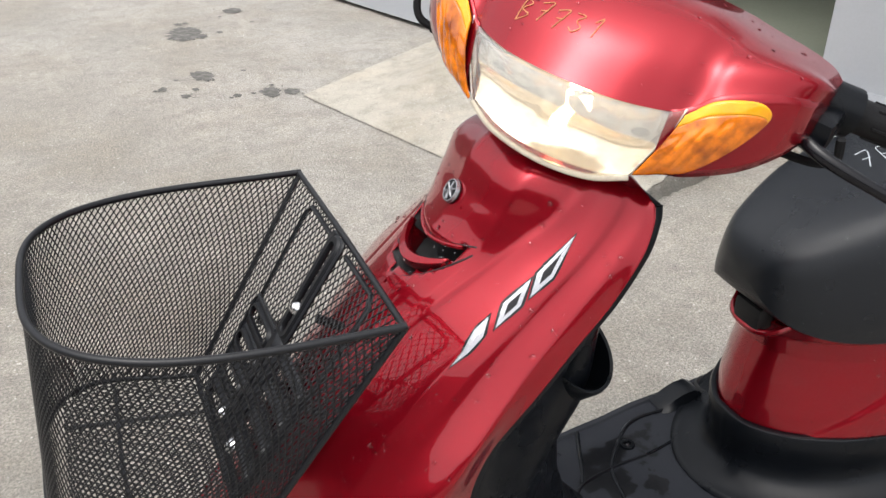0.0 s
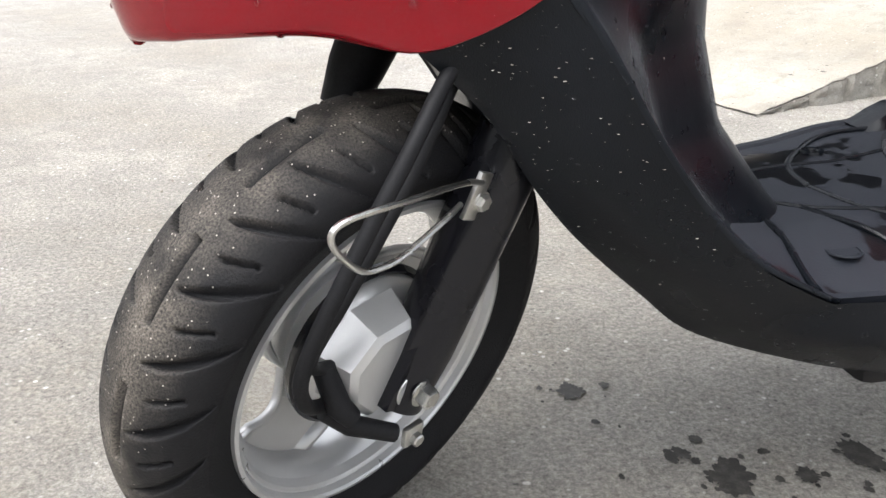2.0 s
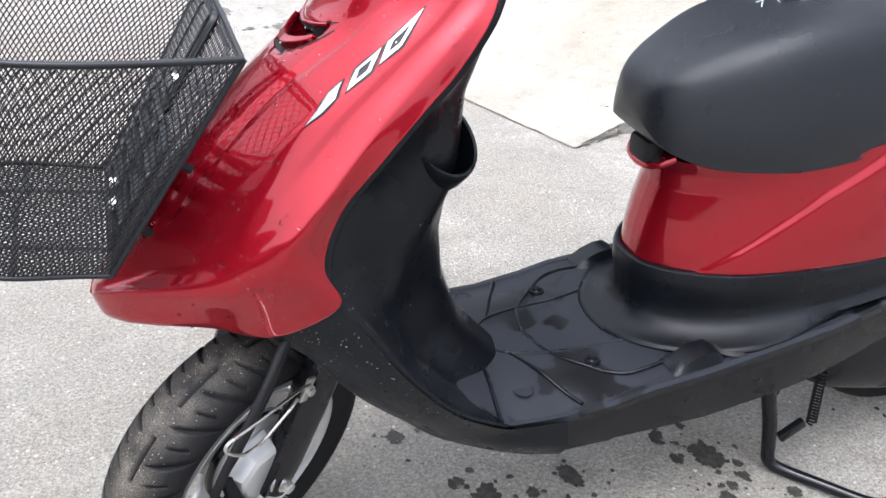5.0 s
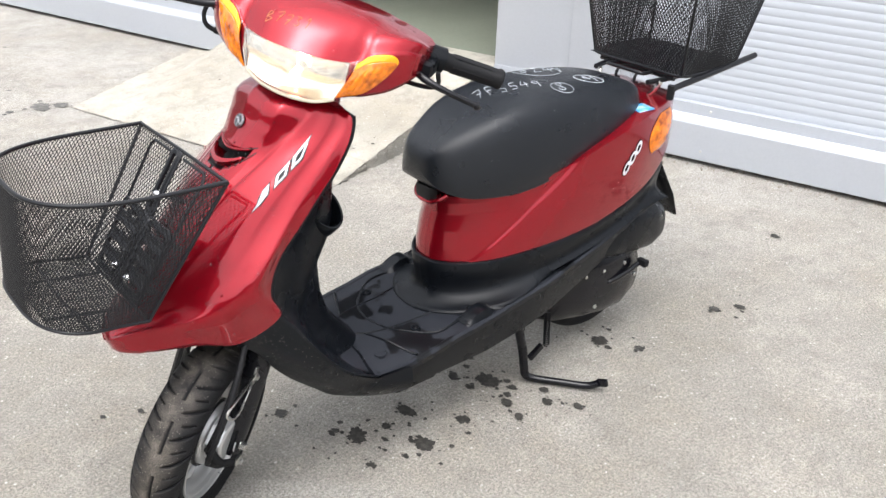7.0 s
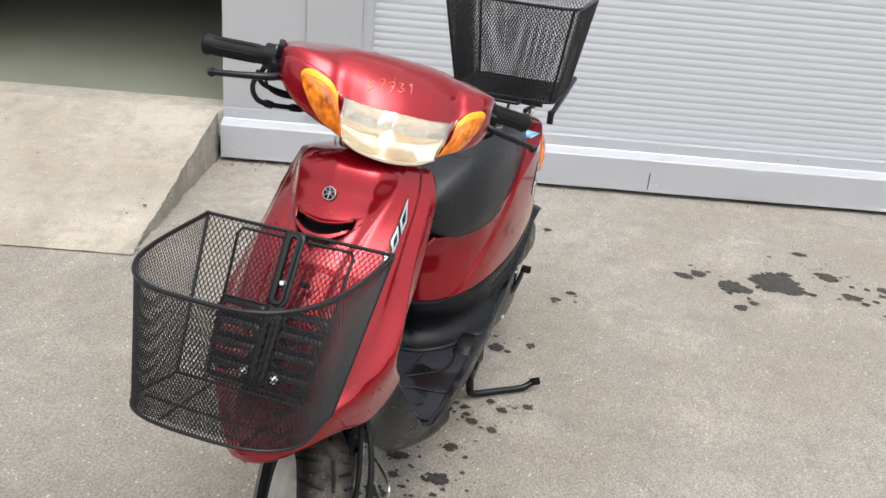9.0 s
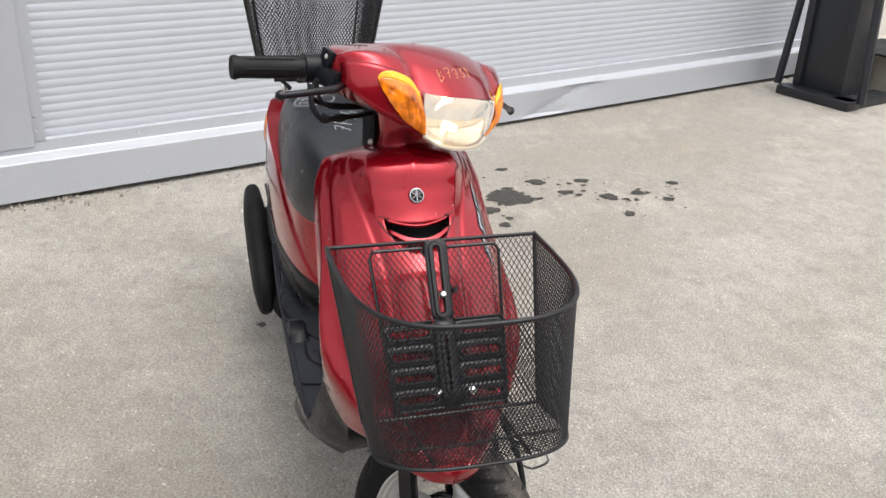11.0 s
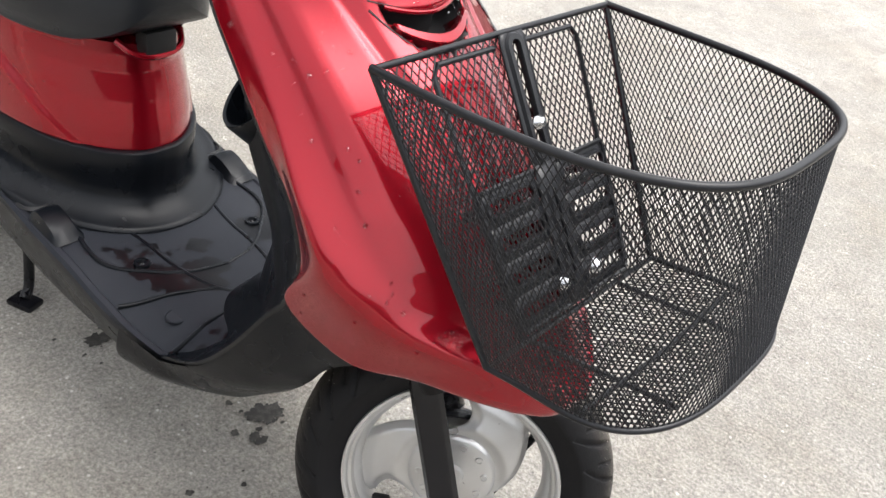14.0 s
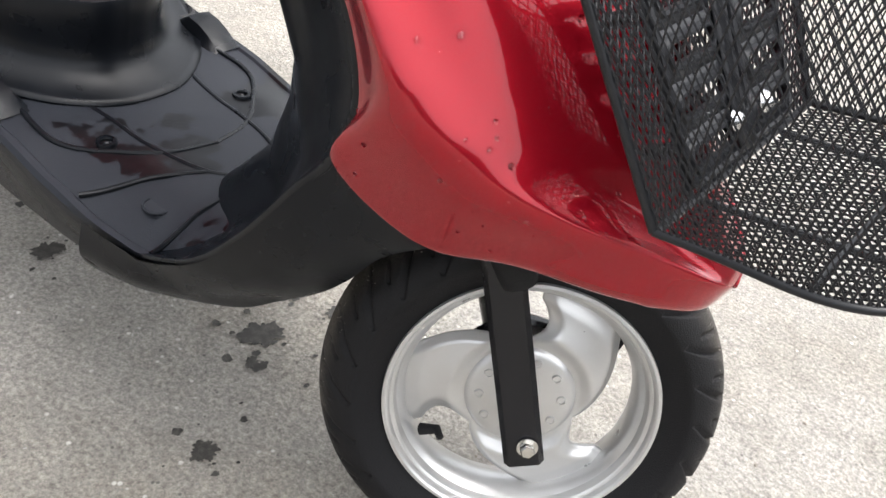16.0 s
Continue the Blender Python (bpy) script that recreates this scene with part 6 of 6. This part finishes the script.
part("cross_bar", tube([(-1.19, .12, .730), (-1.19, -.12, .730)], .006, 8), WIRE, rack)
part("cross_bar", tube([(-1.33, .12, .730), (-1.33, -.12, .730)], .006, 8), WIRE, rack)
part("front_loop", tube([(-1.19, -.055, .734), (-1.150, -.058, .735), (-1.138, -.048, .737), (-1.136, 0, .738), (-1.138, .048, .737), (-1.150, .058, .735), (-1.19, .055, .734)], .0048, 8, count=36), WIRE, rack)
for s in (1, -1):
    part("hook", tube([(-1.165, s * .030, .732), (-1.150, s * .030, .722), (-1.148, s * .030, .708), (-1.160, s * .030, .702)], .004, 8, count=14), WIRE, rack)
for s in (1, -1):
    part("strut", tube([(-1.16, s * .07, .68), (-1.155, s * .09, .70), (-1.165, s * .10, .722)], .006, 8), STEEL, rack)


# ---- chalk writing ----
GLYPH = {"1": [[(.2, .7), (.55, 1), (.45, 0)]], "2": [[(.1, .8), (.45, 1), (.75, .75), (.1, 0), (.85, .05)]], "3": [[(.1, .95), (.7, .9), (.35, .55), (.75, .3), (.4, 0), (.05, .15)]],
         "4": [[(.45, 1), (.1, .4), (.9, .45)], [(.7, .8), (.55, 0)]], "5": [[(.8, 1), (.3, .95), (.2, .55), (.7, .45), (.6, .05), (.1, .05)]], "7": [[(.1, .9), (.85, 1), (.35, 0)], [(.25, .5), (.75, .55)]],
         "8": [[(.5, .5), (.2, .8), (.5, 1), (.8, .8), (.5, .5), (.15, .2), (.5, 0), (.85, .2), (.5, .5)]], "9": [[(.8, .75), (.5, .5), (.2, .75), (.5, 1), (.8, .75), (.6, 0)]],
         "B": [[(.15, 0), (.2, 1), (.7, .85), (.25, .55), (.8, .3), (.15, 0)]], "F": [[(.2, 0), (.2, 1), (.8, 1)], [(.2, .55), (.65, .55)]], "/": [[(.6, 1), (.3, 0)]],
         "O": [[(.5 + .5 * math.cos(a), .5 + .5 * math.sin(a)) for a in np.linspace(0.4, 6.9, 24)]], "M": [[(.2, .2), (.3, .8), (.5, .4), (.7, .8), (.8, .2)]]}


def stroke(points, tree, along, width, mat, parent, m=None):
    """A chalk line: points dropped on a surface along a direction, as a thin ribbon."""
    along = Vector(along).normalized()
    line = []
    for p in cr(points, max(8, len(points) * 6)) if len(points) > 2 else [Vector(points[0]).lerp(Vector(points[1]), f) for f in np.linspace(0, 1, 8)]:
        hit, nrm, _, _ = tree.ray_cast(p - along * .1, along)
        if hit:
            line.append(hit - along * .0006)
    if len(line) > 2:
        part("chalk_stroke", tube(line, width, 4), mat, parent, m=m)


def write(text, tree, along, origin, right, up, height, pitch, width, mat, parent, m=None, wobble=0.0):
    right, up, origin = Vector(right).normalized(), Vector(up).normalized(), Vector(origin)
    for k, ch in enumerate(text):
        for line in GLYPH.get(ch, []):
            stroke([origin + right * (k * pitch + x * pitch * 0.82) + up * (y * height + wobble * math.sin(k * 2.1)) for x, y in line], tree, along, width, mat, parent, m)


CHALK = material("white_chalk", (0.40, 0.43, 0.46), rough=0.9, grain=0.5, grain_size=900)
WAX = material("yellow_wax_crayon", (0.55, 0.27, 0.12), rough=0.7, grain=0.4, grain_size=900)
DOWN, RT, UPW = (0, 0, -1), Vector((-.94, .33, 0)), Vector((-.33, -.94, 0))
write("324/", SEAT_TREE, DOWN, (-.825, -.055, .78), RT, UPW, .048, .034, .0009, CHALK, seat)
write("O", SEAT_TREE, DOWN, (-.80, -.028, .78), RT, UPW, .098, .150, .0008, CHALK, seat)
write("7F5549", SEAT_TREE, DOWN, (-.645, -.005, .78), RT, UPW, .038, .028, .0009, CHALK, seat, wobble=.003)
write("8", SEAT_TREE, DOWN, (-.815, .082, .78), RT, UPW, .038, .030, .0009, CHALK, seat)
write("O", SEAT_TREE, DOWN, (-.800, .088, .78), RT, UPW, .050, .066, .0008, CHALK, seat)
write("O", SEAT_TREE, DOWN, (-.905, .062, .78), RT, UPW, .055, .094, .0011, CHALK, seat)
write("M", SEAT_TREE, DOWN, (-.918, .062, .78), RT, UPW, .046, .066, .0011, CHALK, seat)
write("B7731", COWL_TREE, (-.35, 0, -1), (-.104, -.066, .995), (-.03, 1, .05), (-.9, 0, .42), .020, .0175, .00055, WAX, cowl, m=STEER, wobble=.002)

# ---- water drops ----
WATER = bpy.data.materials.new("water")
WATER.use_nodes = True
wb = WATER.node_tree.nodes["Principled BSDF"]
wb.inputs["Base Color"].default_value, wb.inputs["Roughness"].default_value = (1, 1, 1, 1), 0.02
wb.inputs["Transmission Weight"].default_value, wb.inputs["IOR"].default_value = 1.0, 1.45


def drops(tree, starts, count, size, parent, seed, m=None, flat=0.45, mat=WATER, name="water_beading"):
    """Beads of water where rays from random starts meet a surface."""
    rnd = random.Random(seed)
    bm = bmesh.new()
    made = 0
    while made < count:
        p, d = starts(rnd)
        hit, nrm, _, _ = tree.ray_cast(Vector(p), Vector(d))
        made += 1
        if not hit:
            continue
        if nrm.dot(Vector(d)) > 0:
            nrm = -nrm
        r = size * (0.35 + rnd.random() ** 3 * 1.1)
        turn = nrm.to_track_quat("Z", "Y").to_matrix().to_4x4()
        rings = [[Matrix.Translation(hit) @ turn @ Vector((r * rr * math.cos(a) * (0.85 + 0.3 * rnd.random()), r * rr * math.sin(a), r * flat * h - .0002)) for a in np.linspace(0, 2 * math.pi, 8, endpoint=False)] for rr, h in ((1.0, 0.0), (0.85, 0.55), (0.45, 0.92))]
        skin(rings, True, False, bm)
        bm.faces.new([bm.verts[k] for k in range(len(bm.verts) - 8, len(bm.verts))]) if bm.verts.ensure_lookup_table() is None else None
    ob = part(name, bm, mat, parent, m=m)
    ob["kind"] = "stuff"
    return ob


drops(NOSE, lambda r: ((0.6, r.uniform(-.16, .16), r.uniform(.48, .86)), (-1, 0, 0)), 420, .0022, fairing, 21)
drops(NOSE, lambda r: ((r.uniform(-.19, .1), 0.6, r.uniform(.46, .80)), (0, -1, 0)), 240, .0021, fairing, 22)
drops(NOSE, lambda r: ((r.uniform(-.19, .1), -0.6, r.uniform(.46, .80)), (0, 1, 0)), 150, .0017, fairing, 23)
drops(COWL_TREE, lambda r: ((r.uniform(-.25, -.07), r.uniform(-.19, .19), 1.3), (0, 0, -1)), 190, .0019, cowl, 24, m=STEER)
drops(REAR_TREE, lambda r: ((r.uniform(-1.2, -.5), 0.6, r.uniform(.42, .66)), (0, -1, 0)), 110, .0028, rear, 25)
drops(REAR_TREE, lambda r: ((r.uniform(-1.2, -.5), -0.6, r.uniform(.42, .66)), (0, 1, 0)), 90, .0028, rear, 26)
drops(SEAT_TREE, lambda r: ((r.uniform(-.9, -.47), 0.5, r.uniform(.58, .74)), (0, -1, 0)), 150, .0018, seat, 27)
drops(SHIELD_TREE, lambda r: ((r.uniform(-.2, -.04), 0.5, r.uniform(.33, .55)), (0, -1, 0)), 180, .0017, shield, 28)

drops(LOWER_TREE, lambda r: ((r.uniform(-.33, .04), 0.5, r.uniform(.2, .48)), (0, -1, 0)), 460, .0017, lower, 29)
drops(NOSE, lambda r: ((r.uniform(-.05, .235), r.uniform(0, .16), 0.2), (0, 0, 1)), 60, .0022, fairing, 30)
SPLASH = material("dried_splash", (0.32, 0.29, 0.24), rough=0.9, grain=0.3, grain_size=900)
drops(LOWER_TREE, lambda r: ((r.uniform(-.22, .04), 0.5, .22 + .26 * r.random() ** 0.6), (0, -1, 0)), 330, .0009, lower, 31, flat=0.25, mat=SPLASH, name="dried_splash")
drops(SHIELD_TREE, lambda r: ((r.uniform(-.15, -.02), 0.5, r.uniform(.36, .56)), (0, -1, 0)), 70, .0009, shield, 32, flat=0.25, mat=SPLASH, name="dried_splash")
